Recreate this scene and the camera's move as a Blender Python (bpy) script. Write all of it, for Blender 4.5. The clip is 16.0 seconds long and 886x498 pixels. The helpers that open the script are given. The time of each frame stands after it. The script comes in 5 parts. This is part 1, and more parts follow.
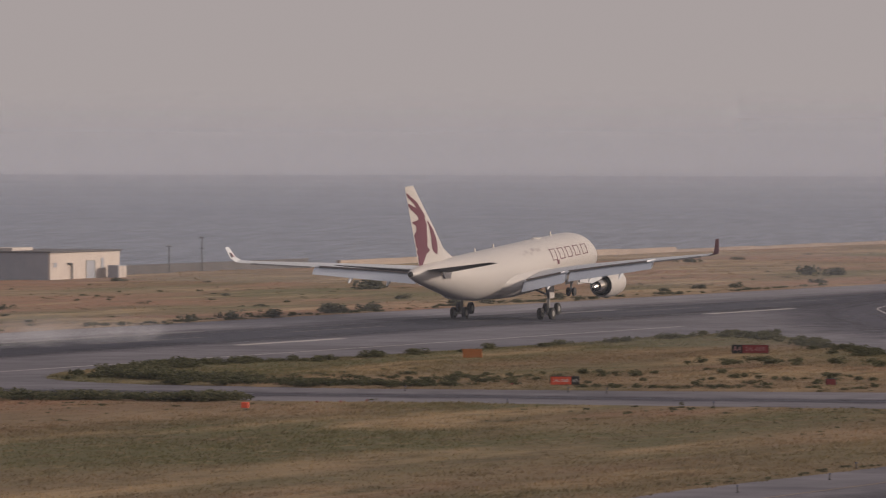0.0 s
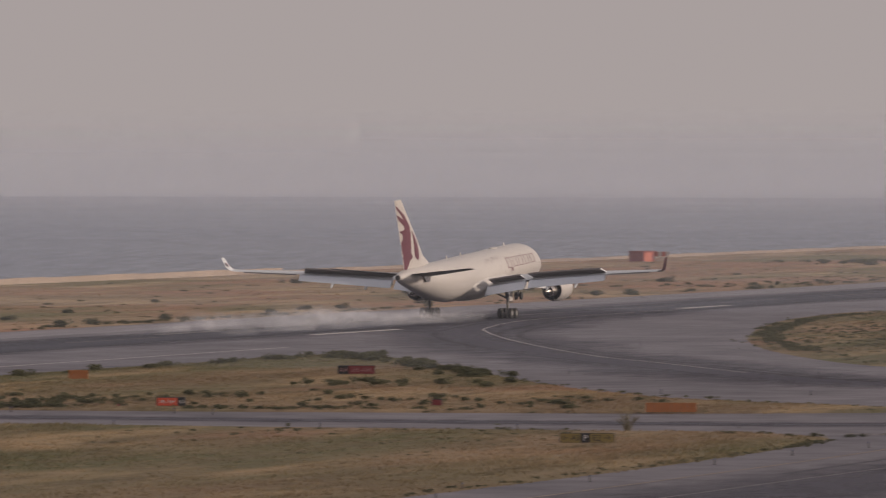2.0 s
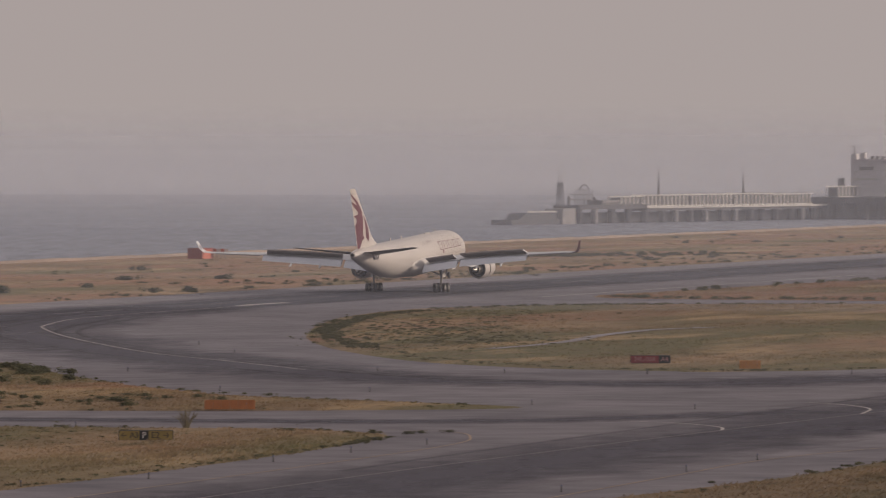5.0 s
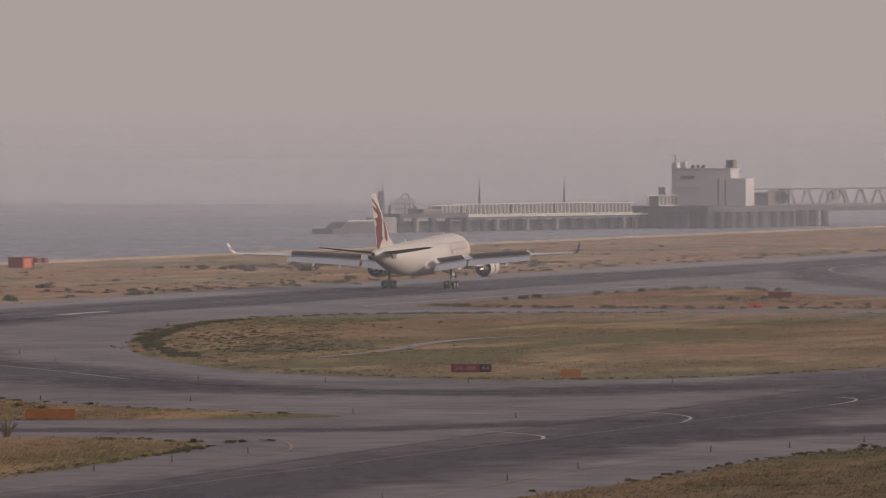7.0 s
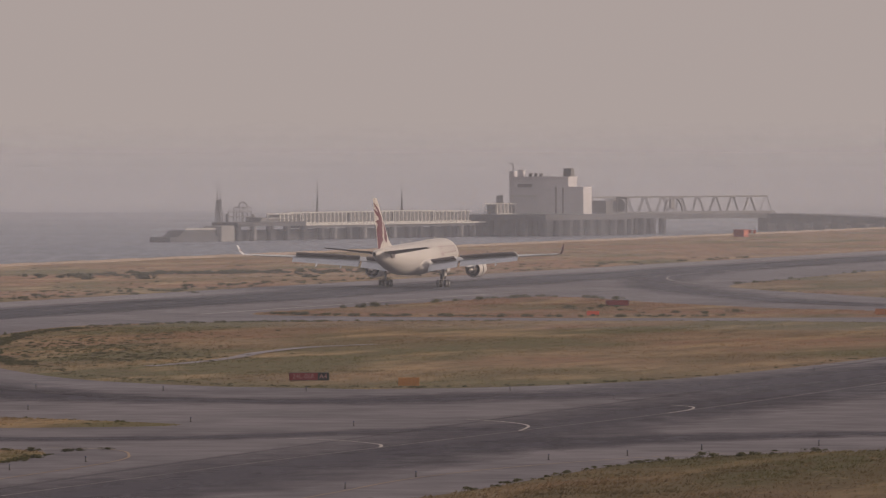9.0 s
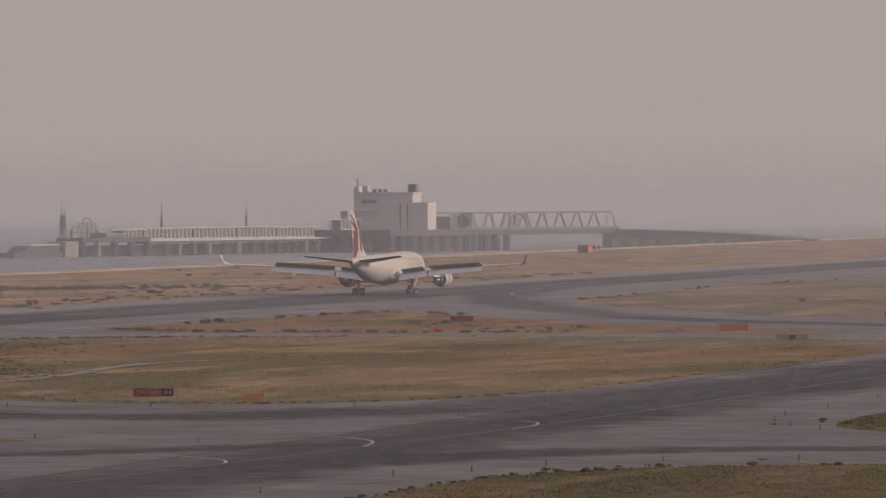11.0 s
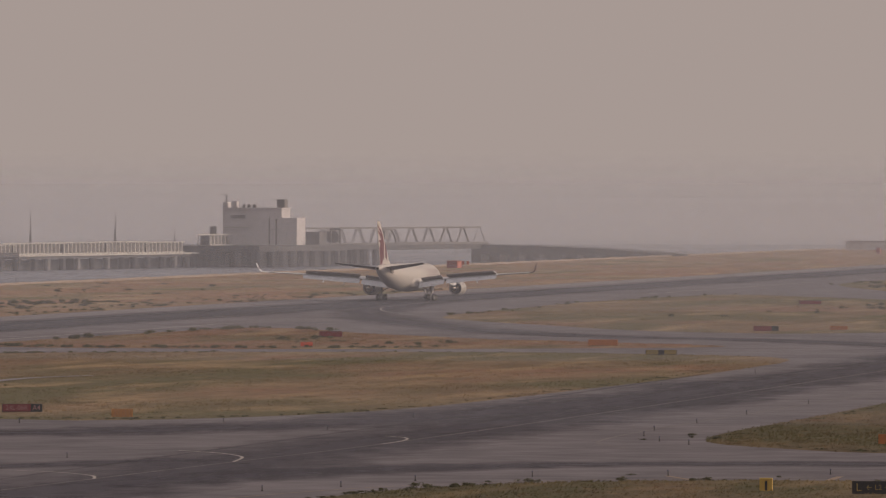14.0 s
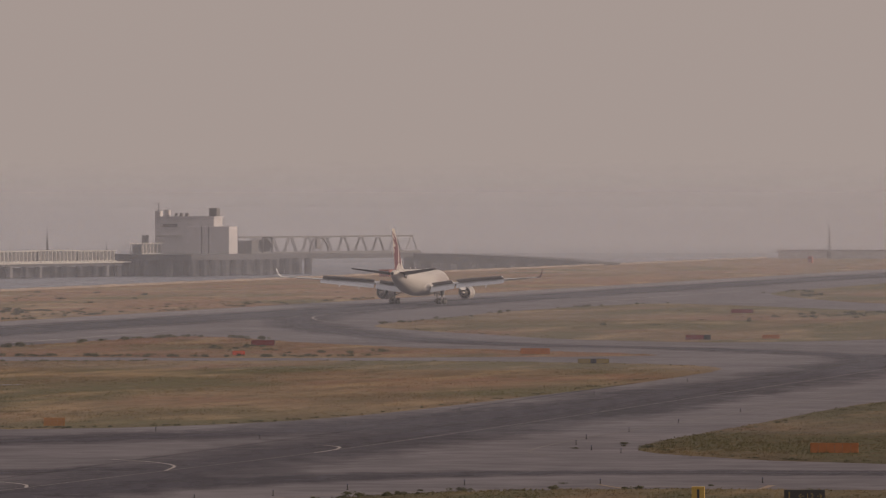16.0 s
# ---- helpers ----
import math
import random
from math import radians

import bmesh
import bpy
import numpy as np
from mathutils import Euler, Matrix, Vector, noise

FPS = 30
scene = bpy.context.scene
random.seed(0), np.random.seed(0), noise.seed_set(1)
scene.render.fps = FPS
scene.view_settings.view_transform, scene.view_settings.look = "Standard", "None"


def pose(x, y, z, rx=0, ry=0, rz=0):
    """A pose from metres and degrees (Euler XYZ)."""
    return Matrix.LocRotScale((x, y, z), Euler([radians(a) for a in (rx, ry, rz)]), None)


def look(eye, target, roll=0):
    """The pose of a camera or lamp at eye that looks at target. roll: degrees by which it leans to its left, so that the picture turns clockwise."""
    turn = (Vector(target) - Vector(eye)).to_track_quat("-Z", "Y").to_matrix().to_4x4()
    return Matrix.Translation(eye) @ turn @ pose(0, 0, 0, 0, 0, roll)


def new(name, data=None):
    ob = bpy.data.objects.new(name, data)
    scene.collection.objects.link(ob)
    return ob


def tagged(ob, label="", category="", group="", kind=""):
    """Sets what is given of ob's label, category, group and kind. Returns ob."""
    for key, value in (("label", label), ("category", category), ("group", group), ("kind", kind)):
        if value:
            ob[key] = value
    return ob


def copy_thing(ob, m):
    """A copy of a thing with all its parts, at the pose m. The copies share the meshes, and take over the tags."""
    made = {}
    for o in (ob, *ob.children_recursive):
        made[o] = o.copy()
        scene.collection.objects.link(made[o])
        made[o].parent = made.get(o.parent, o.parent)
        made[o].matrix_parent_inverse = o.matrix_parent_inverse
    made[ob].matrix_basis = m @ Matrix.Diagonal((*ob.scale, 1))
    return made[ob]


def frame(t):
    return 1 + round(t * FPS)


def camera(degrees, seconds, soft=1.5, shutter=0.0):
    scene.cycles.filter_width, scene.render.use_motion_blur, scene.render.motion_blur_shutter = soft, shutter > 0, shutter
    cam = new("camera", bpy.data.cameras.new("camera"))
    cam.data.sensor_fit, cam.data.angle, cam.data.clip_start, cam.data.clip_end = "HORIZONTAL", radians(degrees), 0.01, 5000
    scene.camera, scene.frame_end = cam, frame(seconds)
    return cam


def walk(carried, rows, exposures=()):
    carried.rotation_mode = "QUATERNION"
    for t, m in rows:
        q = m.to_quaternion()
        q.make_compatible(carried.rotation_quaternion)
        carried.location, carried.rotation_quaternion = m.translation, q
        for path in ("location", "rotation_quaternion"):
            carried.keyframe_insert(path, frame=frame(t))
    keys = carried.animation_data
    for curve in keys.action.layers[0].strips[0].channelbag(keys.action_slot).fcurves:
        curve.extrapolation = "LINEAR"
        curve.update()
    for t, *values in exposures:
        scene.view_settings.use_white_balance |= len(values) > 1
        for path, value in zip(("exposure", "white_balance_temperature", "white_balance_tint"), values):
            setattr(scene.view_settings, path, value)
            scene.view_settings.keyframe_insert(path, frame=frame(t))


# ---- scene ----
# the camera stands still on a roof terrace and pans after the aeroplane: seconds, yaw, pitch
PAN = [
    (0.0, 22.2827, -0.8658),
    (0.5, 21.6180, -0.8574),
    (1.0, 20.8649, -0.8069),
    (1.5, 20.2086, -0.7354),
    (2.0, 19.3504, -0.7101),
    (2.5, 18.3912, -0.7017),
    (3.0, 17.7391, -0.7101),
    (3.5, 17.2889, -0.7101),
    (4.0, 16.8977, -0.7228),
    (4.5, 16.5611, -0.7333),
    (5.0, 16.0647, -0.7312),
    (7.5, 14.4071, -0.6491),
    (8.0, 14.0327, -0.6428),
    (8.5, 13.7382, -0.6428),
    (9.0, 13.5236, -0.6029),
    (11.5, 12.1647, -0.4725),
    (12.0, 12.0259, -0.4619),
    (12.5, 11.8197, -0.4241),
    (13.0, 11.6893, -0.3757),
    (13.5, 11.5631, -0.3736),
    (14.0, 11.3906, -0.3715),
    (14.5, 11.2686, -0.3610),
    (15.0, 11.1382, -0.3399),
    (15.5, 11.0162, -0.3273),
    (16.0, 10.8858, -0.3063),
]
EYE = (0.0, 0.0, 21.5)
cam = camera(6.59, 16.0, soft=1.1, shutter=0.4)
walk(cam, [(t, pose(*EYE, 90 + p, 0, y)) for t, y, p in PAN], [(0.0, 0.0, 6300, 11), (5.0, 0.0, 6480, 12), (9.0, 0.02, 6650, 13), (16.0, -0.14, 6900, 14)])

# ---- world and light ----
SUN_TO = Vector((0.86, 0.42, 0.25)).normalized()      # the way towards the low, hazy sun
world = bpy.data.worlds.new("world")
scene.world = world
world.use_nodes = True
wn, wl = world.node_tree.nodes, world.node_tree.links
sky = wn.new("ShaderNodeTexSky")
sky.sky_type, sky.sun_disc = "NISHITA", False
sky.sun_elevation = math.asin(SUN_TO.z)
sky.sun_rotation = math.atan2(SUN_TO.x, SUN_TO.y)
sky.air_density, sky.dust_density, sky.ozone_density = 1.0, 6.0, 1.0
bg = wn["Background"]
bg.inputs[1].default_value = 0.11
wash = wn.new("ShaderNodeMix")                         # even haze over the whole sky
wash.data_type = "RGBA"
wash.inputs[0].default_value = 0.86
wash.inputs[7].default_value = (4.14, 3.62, 3.45, 1)
wl.new(sky.outputs[0], wash.inputs[6])
wl.new(wash.outputs[2], bg.inputs[0])
sun = new("sun", bpy.data.lights.new("sun", "SUN"))
sun.data.energy, sun.data.angle, sun.data.color = 3.0, radians(2.0), (1.0, 0.83, 0.68)
sun.matrix_basis = look(SUN_TO * 300, (0, 0, 0))
scene.cycles.transparent_max_bounces = 32


# ---- materials ----
def material(name, dark, light, scale=1.0, rough=0.8, metal=0.0, bump=0.0, stretch=(1, 1, 1), coarse=0.12, turn=0.0, island=0.0, spec=0.5, piece=0.0, low=0.35, high=0.65):
    m = bpy.data.materials.new(name)
    m.use_nodes = True
    n, l = m.node_tree.nodes, m.node_tree.links
    b = n["Principled BSDF"]
    co = n.new("ShaderNodeTexCoord")
    mp = n.new("ShaderNodeMapping")
    mp.vector_type = "TEXTURE"
    mp.inputs[3].default_value = [1 / v for v in stretch]
    mp.inputs[2].default_value = (0, 0, radians(turn))
    l.new(co.outputs["Object"], mp.inputs[0])
    fine, big = n.new("ShaderNodeTexNoise"), n.new("ShaderNodeTexNoise")
    fine.inputs["Scale"].default_value, fine.inputs["Detail"].default_value = scale, 6
    big.inputs["Scale"].default_value, big.inputs["Detail"].default_value = scale * coarse, 4
    l.new(mp.outputs[0], fine.inputs[0]), l.new(mp.outputs[0], big.inputs[0])
    mean = n.new("ShaderNodeMath")
    mean.operation = "ADD"
    l.new(fine.outputs[0], mean.inputs[0]), l.new(big.outputs[0], mean.inputs[1])
    half = n.new("ShaderNodeMath")
    half.operation = "MULTIPLY"
    half.inputs[1].default_value = 0.5
    l.new(mean.outputs[0], half.inputs[0])
    value = half.outputs[0]
    for amount, node, out in ((island, "ShaderNodeNewGeometry", "Random Per Island"), (piece, "ShaderNodeObjectInfo", "Random")):
        if amount:
            g, mul, add = n.new(node), n.new("ShaderNodeMath"), n.new("ShaderNodeMath")
            mul.operation, add.operation = "MULTIPLY_ADD", "ADD"
            mul.inputs[1].default_value, mul.inputs[2].default_value = amount, -amount / 2
            l.new(g.outputs[out], mul.inputs[0])
            l.new(mul.outputs[0], add.inputs[0]), l.new(value, add.inputs[1])
            value = add.outputs[0]
    ramp = n.new("ShaderNodeValToRGB")
    ramp.color_ramp.elements[0].position, ramp.color_ramp.elements[1].position = low, high
    ramp.color_ramp.elements[0].color, ramp.color_ramp.elements[1].color = (*dark, 1), (*light, 1)
    l.new(value, ramp.inputs[0])
    l.new(ramp.outputs[0], b.inputs["Base Color"])
    b.inputs["Roughness"].default_value, b.inputs["Metallic"].default_value = rough, metal
    b.inputs["Specular IOR Level"].default_value = spec
    if bump:
        bp = n.new("ShaderNodeBump")
        bp.inputs["Strength"].default_value, bp.inputs["Distance"].default_value = bump, 0.2 / scale
        l.new(fine.outputs[0], bp.inputs["Height"])
        l.new(bp.outputs[0], b.inputs["Normal"])
    return m


def edged(name, dark, light, stretch, power=1.0, scale=1.0, most=1.0):
    """A worn band: dense along its middle, worn through to the pavement at its edges, torn into streaks by noise."""
    m = material(name, dark, light, scale, 0.85, stretch=stretch, spec=0.25)
    n, l = m.node_tree.nodes, m.node_tree.links
    ramp = next(x for x in n if x.type == "VALTORGB")
    value = ramp.inputs[0].links[0].from_socket
    uv, sep = n.new("ShaderNodeTexCoord"), n.new("ShaderNodeSeparateXYZ")
    l.new(uv.outputs["UV"], sep.inputs[0])
    off, ab, mul, add = (n.new("ShaderNodeMath") for _ in range(4))
    off.operation, ab.operation, mul.operation, add.operation = "SUBTRACT", "ABSOLUTE", "MULTIPLY_ADD", "ADD"
    off.inputs[1].default_value = 0.5
    l.new(sep.outputs[0], off.inputs[0]), l.new(off.outputs[0], ab.inputs[0]), l.new(ab.outputs[0], mul.inputs[0])
    mul.inputs[1].default_value, mul.inputs[2].default_value = 1.5 * power, -0.42 * power
    l.new(mul.outputs[0], add.inputs[0]), l.new(value, add.inputs[1])
    cover = n.new("ShaderNodeMapRange")
    cover.inputs[1].default_value, cover.inputs[2].default_value, cover.inputs[3].default_value, cover.inputs[4].default_value = 0.3, 0.7, most, 0.0
    l.new(add.outputs[0], cover.inputs[0])
    l.new(cover.outputs[0], n["Principled BSDF"].inputs["Alpha"])
    return m


M_pave = material("weathered_asphalt", (0.092, 0.087, 0.106), (0.18, 0.168, 0.191), 0.2, 0.85, stretch=(1, 1, 1), coarse=0.2, bump=0.1, spec=0.25, low=0.38, high=0.62)
M_shoulder = material("pale_shoulder_asphalt", (0.165, 0.155, 0.176), (0.262, 0.245, 0.268), 0.3, 0.85, stretch=(1, 0.2, 1), spec=0.25)
M_rubber = edged("rubbered_asphalt", (0.028, 0.029, 0.046), (0.058, 0.058, 0.08), (1, 0.03, 1), 0.85, 0.5)
M_track = edged("worn_taxiway", (0.048, 0.046, 0.066), (0.082, 0.079, 0.106), (1, 0.5, 1), 0.75, 0.3, 0.72)
M_white = material("white_paint", (0.32, 0.29, 0.28), (0.48, 0.44, 0.42), 0.7, 0.7)
M_dull = material("worn_paint", (0.1, 0.092, 0.1), (0.19, 0.174, 0.178), 0.5, 0.8)
M_faint = material("rubbered_paint", (0.06, 0.056, 0.062), (0.13, 0.12, 0.122), 0.5, 0.8)
M_yellow = material("yellow_paint", (0.2, 0.14, 0.1), (0.3, 0.215, 0.14), 0.7, 0.7)
M_soil = material("dry_ground", (0.16, 0.105, 0.06), (0.27, 0.17, 0.09), 0.05, 0.95, spec=0.1)


def see_through(m, amount):
    """Thin leaves let light through."""
    n, l = m.node_tree.nodes, m.node_tree.links
    b = n["Principled BSDF"]
    tl, mx = n.new("ShaderNodeBsdfTranslucent"), n.new("ShaderNodeMixShader")
    mx.inputs[0].default_value = amount
    l.new(b.inputs["Base Color"].links[0].from_socket, tl.inputs[0])
    l.new(b.outputs[0], mx.inputs[1]), l.new(tl.outputs[0], mx.inputs[2])
    l.new(mx.outputs[0], n["Material Output"].inputs[0])
    return m


def turf(name, island=0.0, gain=1.0, green=0.46, rust=0.48):
    """Dry grass: tan and brown drifts, olive patches, fine grain."""
    m = bpy.data.materials.new(name)
    m.use_nodes = True
    n, l = m.node_tree.nodes, m.node_tree.links
    b = n["Principled BSDF"]
    co = n.new("ShaderNodeTexCoord")

    def layer(scale, stretch, lo, hi, detail=5):
        mp, nz, mr = n.new("ShaderNodeMapping"), n.new("ShaderNodeTexNoise"), n.new("ShaderNodeMapRange")
        mp.inputs[3].default_value = stretch
        nz.inputs["Scale"].default_value, nz.inputs["Detail"].default_value = scale, detail
        mr.inputs[1].default_value, mr.inputs[2].default_value = lo, hi
        l.new(co.outputs["Object"], mp.inputs[0]), l.new(mp.outputs[0], nz.inputs[0]), l.new(nz.outputs[0], mr.inputs[0])
        return mr.outputs[0]

    def mix(fac, a, c):
        x = n.new("ShaderNodeMix")
        x.data_type = "RGBA"
        l.new(fac, x.inputs[0])
        for k, v in ((6, a), (7, c)):
            if isinstance(v, tuple):
                x.inputs[k].default_value = (*[q * gain for q in v], 1)
            else:
                l.new(v, x.inputs[k])
        return x.outputs[2]

    base = mix(layer(0.045, (1, 0.45, 1), 0.38, 0.62), (0.168, 0.12, 0.075), (0.25, 0.184, 0.118))
    base = mix(layer(0.02, (1, 0.6, 1), rust, rust + 0.14), base, (0.225, 0.132, 0.088))
    base = mix(layer(0.03, (1, 0.3, 1), green - 0.02, green + 0.1), base, (0.118, 0.11, 0.058))
    base = mix(layer(0.09, (1, 0.2, 1), 0.53, 0.68), base, (0.3, 0.222, 0.132))
    base = mix(layer(0.22, (1, 0.2, 1), 0.52, 0.74), base, (0.12, 0.098, 0.058))
    base = mix(layer(0.7, (1, 0.25, 1), 0.52, 0.78), base, (0.13, 0.1, 0.06))
    base = mix(layer(1.6, (1, 0.25, 1), 0.56, 0.8), base, (0.27, 0.2, 0.12))
    if island:
        g, mr, mul = n.new("ShaderNodeNewGeometry"), n.new("ShaderNodeMapRange"), n.new("ShaderNodeMix")
        mr.inputs[3].default_value, mr.inputs[4].default_value = 1 - island, 1 + island
        mul.data_type, mul.blend_type = "RGBA", "MULTIPLY"
        mul.inputs[0].default_value = 1
        l.new(g.outputs["Random Per Island"], mr.inputs[0])
        l.new(base, mul.inputs[6]), l.new(mr.outputs[0], mul.inputs[7])
        base = mul.outputs[2]
    l.new(base, b.inputs["Base Color"])
    b.inputs["Roughness"].default_value, b.inputs["Specular IOR Level"].default_value = 0.95, 0.1
    if island:
        see_through(m, 0.5)
    return m


M_grass = turf("dry_grass_ground")
M_tuft = turf("grass_blades", 0.07, 1.3)
M_near, M_near_tuft = turf("green_grass_ground", 0, 0.72, 0.43, 0.56), turf("green_grass_blades", 0.09, 0.95, 0.43, 0.56)
M_far, M_far_tuft = turf("straw_grass_ground", 0, 1.3, 0.53, 0.4), turf("straw_grass_blades", 0.08, 1.5, 0.53, 0.4)
M_red_soil, M_red_tuft = turf("reddish_grass_ground", 0, 1.0, 0.57, 0.34), turf("reddish_grass_blades", 0.08, 1.25, 0.57, 0.34)
M_warm, M_warm_tuft = turf("brown_grass_ground", 0, 1.02, 0.47, 0.53), turf("brown_grass_blades", 0.08, 1.3, 0.47, 0.53)
M_leaf = material("shrub_leaves", (0.08, 0.085, 0.062), (0.17, 0.165, 0.118), 0.5, 0.85, island=0.5, spec=0.15)
M_weed = material("weed_leaves", (0.068, 0.074, 0.044), (0.16, 0.152, 0.088), 0.3, 0.9, island=0.5, spec=0.1)
M_sea = material("sea_water", (0.055, 0.073, 0.112), (0.215, 0.238, 0.3), 0.75, 0.45, stretch=(1, 0.06, 1), turn=16, bump=0.8, spec=0.35, coarse=0.35, low=0.38, high=0.62)
M_concrete = material("concrete", (0.3, 0.25, 0.21), (0.46, 0.38, 0.31), 0.4, 0.9, bump=0.2)

see_through(M_leaf, 0.35), see_through(M_weed, 0.4)


# ---- mesh helpers ----
def link(name, bm, mat, parent=None, label="", smooth=False):
    me = bpy.data.meshes.new(name)
    bmesh.ops.recalc_face_normals(bm, faces=bm.faces)
    bm.to_mesh(me)
    bm.free()
    for m in (mat if isinstance(mat, (list, tuple)) else [mat]):
        me.materials.append(m)
    if smooth:
        for p in me.polygons:
            p.use_smooth = True
        me.set_sharp_from_angle(angle=radians(40))
    ob = new(name, me)
    ob.parent = parent
    if label:
        tagged(ob, label)
    return ob


part = link


def thing(name, label, category, group="", at=None):
    ob = new(name)
    ob.empty_display_size = 0.5
    if at is not None:
        ob.matrix_basis = at
    return tagged(ob, label, category, group)


def box(bm, x0, x1, y0, y1, z0, z1, bevel=0.0):
    vs = [bm.verts.new((x, y, z)) for x in (x0, x1) for y in (y0, y1) for z in (z0, z1)]
    fs = [bm.faces.new([vs[i] for i in q]) for q in ((0, 1, 3, 2), (4, 6, 7, 5), (0, 4, 5, 1), (2, 3, 7, 6), (0, 2, 6, 4), (1, 5, 7, 3))]
    if bevel:
        es = list({e for f in fs for e in f.edges})
        bmesh.ops.bevel(bm, geom=es, offset=bevel, segments=1, affect="EDGES")
    return bm


def boxes(*specs, bevel=0.0):
    bm = bmesh.new()
    for s in specs:
        box(bm, *s, bevel=bevel)
    return bm


def rod(bm, a, b, r, r2=None, n=8):
    a, b = Vector(a), Vector(b)
    d = b - a
    m = Matrix.Translation((a + b) / 2) @ d.to_track_quat("Z", "Y").to_matrix().to_4x4()
    bmesh.ops.create_cone(bm, cap_ends=True, segments=n, radius1=r, radius2=r if r2 is None else r2, depth=d.length, matrix=m)
    return bm


def rods(*specs, n=8):
    bm = bmesh.new()
    for s in specs:
        rod(bm, *s, n=n)
    return bm


def loft(rings, close=True):
    """Skin over rings of equally many points."""
    bm = bmesh.new()
    rows = [[bm.verts.new(p) for p in ring] for ring in rings]
    k = len(rings[0])
    for a, b in zip(rows, rows[1:]):
        for i in range(k):
            bm.faces.new((a[i], a[(i + 1) % k], b[(i + 1) % k], b[i]))
    if close:
        bm.faces.new(rows[0])
        bm.faces.new(rows[-1])
    return bm


def spline(points, steps=8, closed=False):
    """Catmull-Rom through plan points."""
    p = [Vector(q) for q in points]
    out, n = [], len(p)
    for i in range(n if closed else n - 1):
        a, b, c, d = (p[(i + k) % n] if closed else p[min(max(i + k, 0), n - 1)] for k in (-1, 0, 1, 2))
        for s in range(steps):
            u = s / steps
            out.append(0.5 * ((2 * b) + (c - a) * u + (2 * a - 5 * b + 4 * c - d) * u * u + (3 * b - a - 3 * c + d) * u ** 3))
    if not closed:
        out.append(p[-1])
    return out


def ribbon(name, points, width, z, mat, kind="structure", steps=10, label="", parent=None):
    line = [Vector((q[0], q[1])) for q in spline(points, steps)]
    bm = bmesh.new()
    uv = bm.loops.layers.uv.new("UVMap")
    rows = []
    for i, p in enumerate(line):
        d = (line[min(i + 1, len(line) - 1)] - line[max(i - 1, 0)]).normalized()
        nrm = Vector((d.y, -d.x)) * width / 2
        rows.append([bm.verts.new((*(p + nrm * s), z)) for s in (-1, -0.5, 0, 0.5, 1)])
    for i, (a, b) in enumerate(zip(rows, rows[1:])):
        for k in range(4):
            f = bm.faces.new((a[k], a[k + 1], b[k + 1], b[k]))
            for lp, (u, v) in zip(f.loops, ((k / 4, i), (k / 4 + 0.25, i), (k / 4 + 0.25, i + 1), (k / 4, i + 1))):
                lp[uv].uv = (u, v)
    ob = link(name, bm, mat, parent)
    return tagged(ob, label, kind=kind)


def sheet(name, x0, x1, y0, y1, z, mat, nx=1, ny=1, thick=0.0):
    bm = bmesh.new()
    g = [[bm.verts.new((x0 + (x1 - x0) * i / nx, y0 + (y1 - y0) * j / ny, z)) for i in range(nx + 1)] for j in range(ny + 1)]
    for j in range(ny):
        for i in range(nx):
            bm.faces.new((g[j][i], g[j][i + 1], g[j + 1][i + 1], g[j + 1][i]))
    return link(name, bm, mat)


# ---- ground, sea, pavement ----
SHORE = -486.0
tagged(sheet("ground", SHORE, 4800, -4800, 4800, -0.05, M_soil, 8, 8), "dry brown airport ground", kind="structure")
tagged(sheet("water", -4900, SHORE + 2, -4900, 4900, -4.0, M_sea, 6, 6), "grey-blue open sea with small waves", kind="structure")
tagged(sheet("pavement", -357, -40, -300, 3400, 0.0, M_pave, 2, 8), "weathered grey asphalt of runway shoulders and taxiways", kind="structure")
ribbon("runway", [(-328, -300), (-328, 800), (-328, 1900), (-328, 3400)], 35, 0.006, M_rubber, label="grey runway blackened by tyre rubber", steps=6)


def inside_spans(poly, y):
    xs = sorted(a.x + (y - a.y) / (b.y - a.y) * (b.x - a.x) for a, b in zip(poly, poly[1:] + poly[:1]) if (a.y > y) != (b.y > y))
    return (xs[0], xs[-1]) if len(xs) > 1 else None


def hump(x, y):
    return noise.noise((x * 0.05, y * 0.02, 0.0)) * 0.5 + 0.5


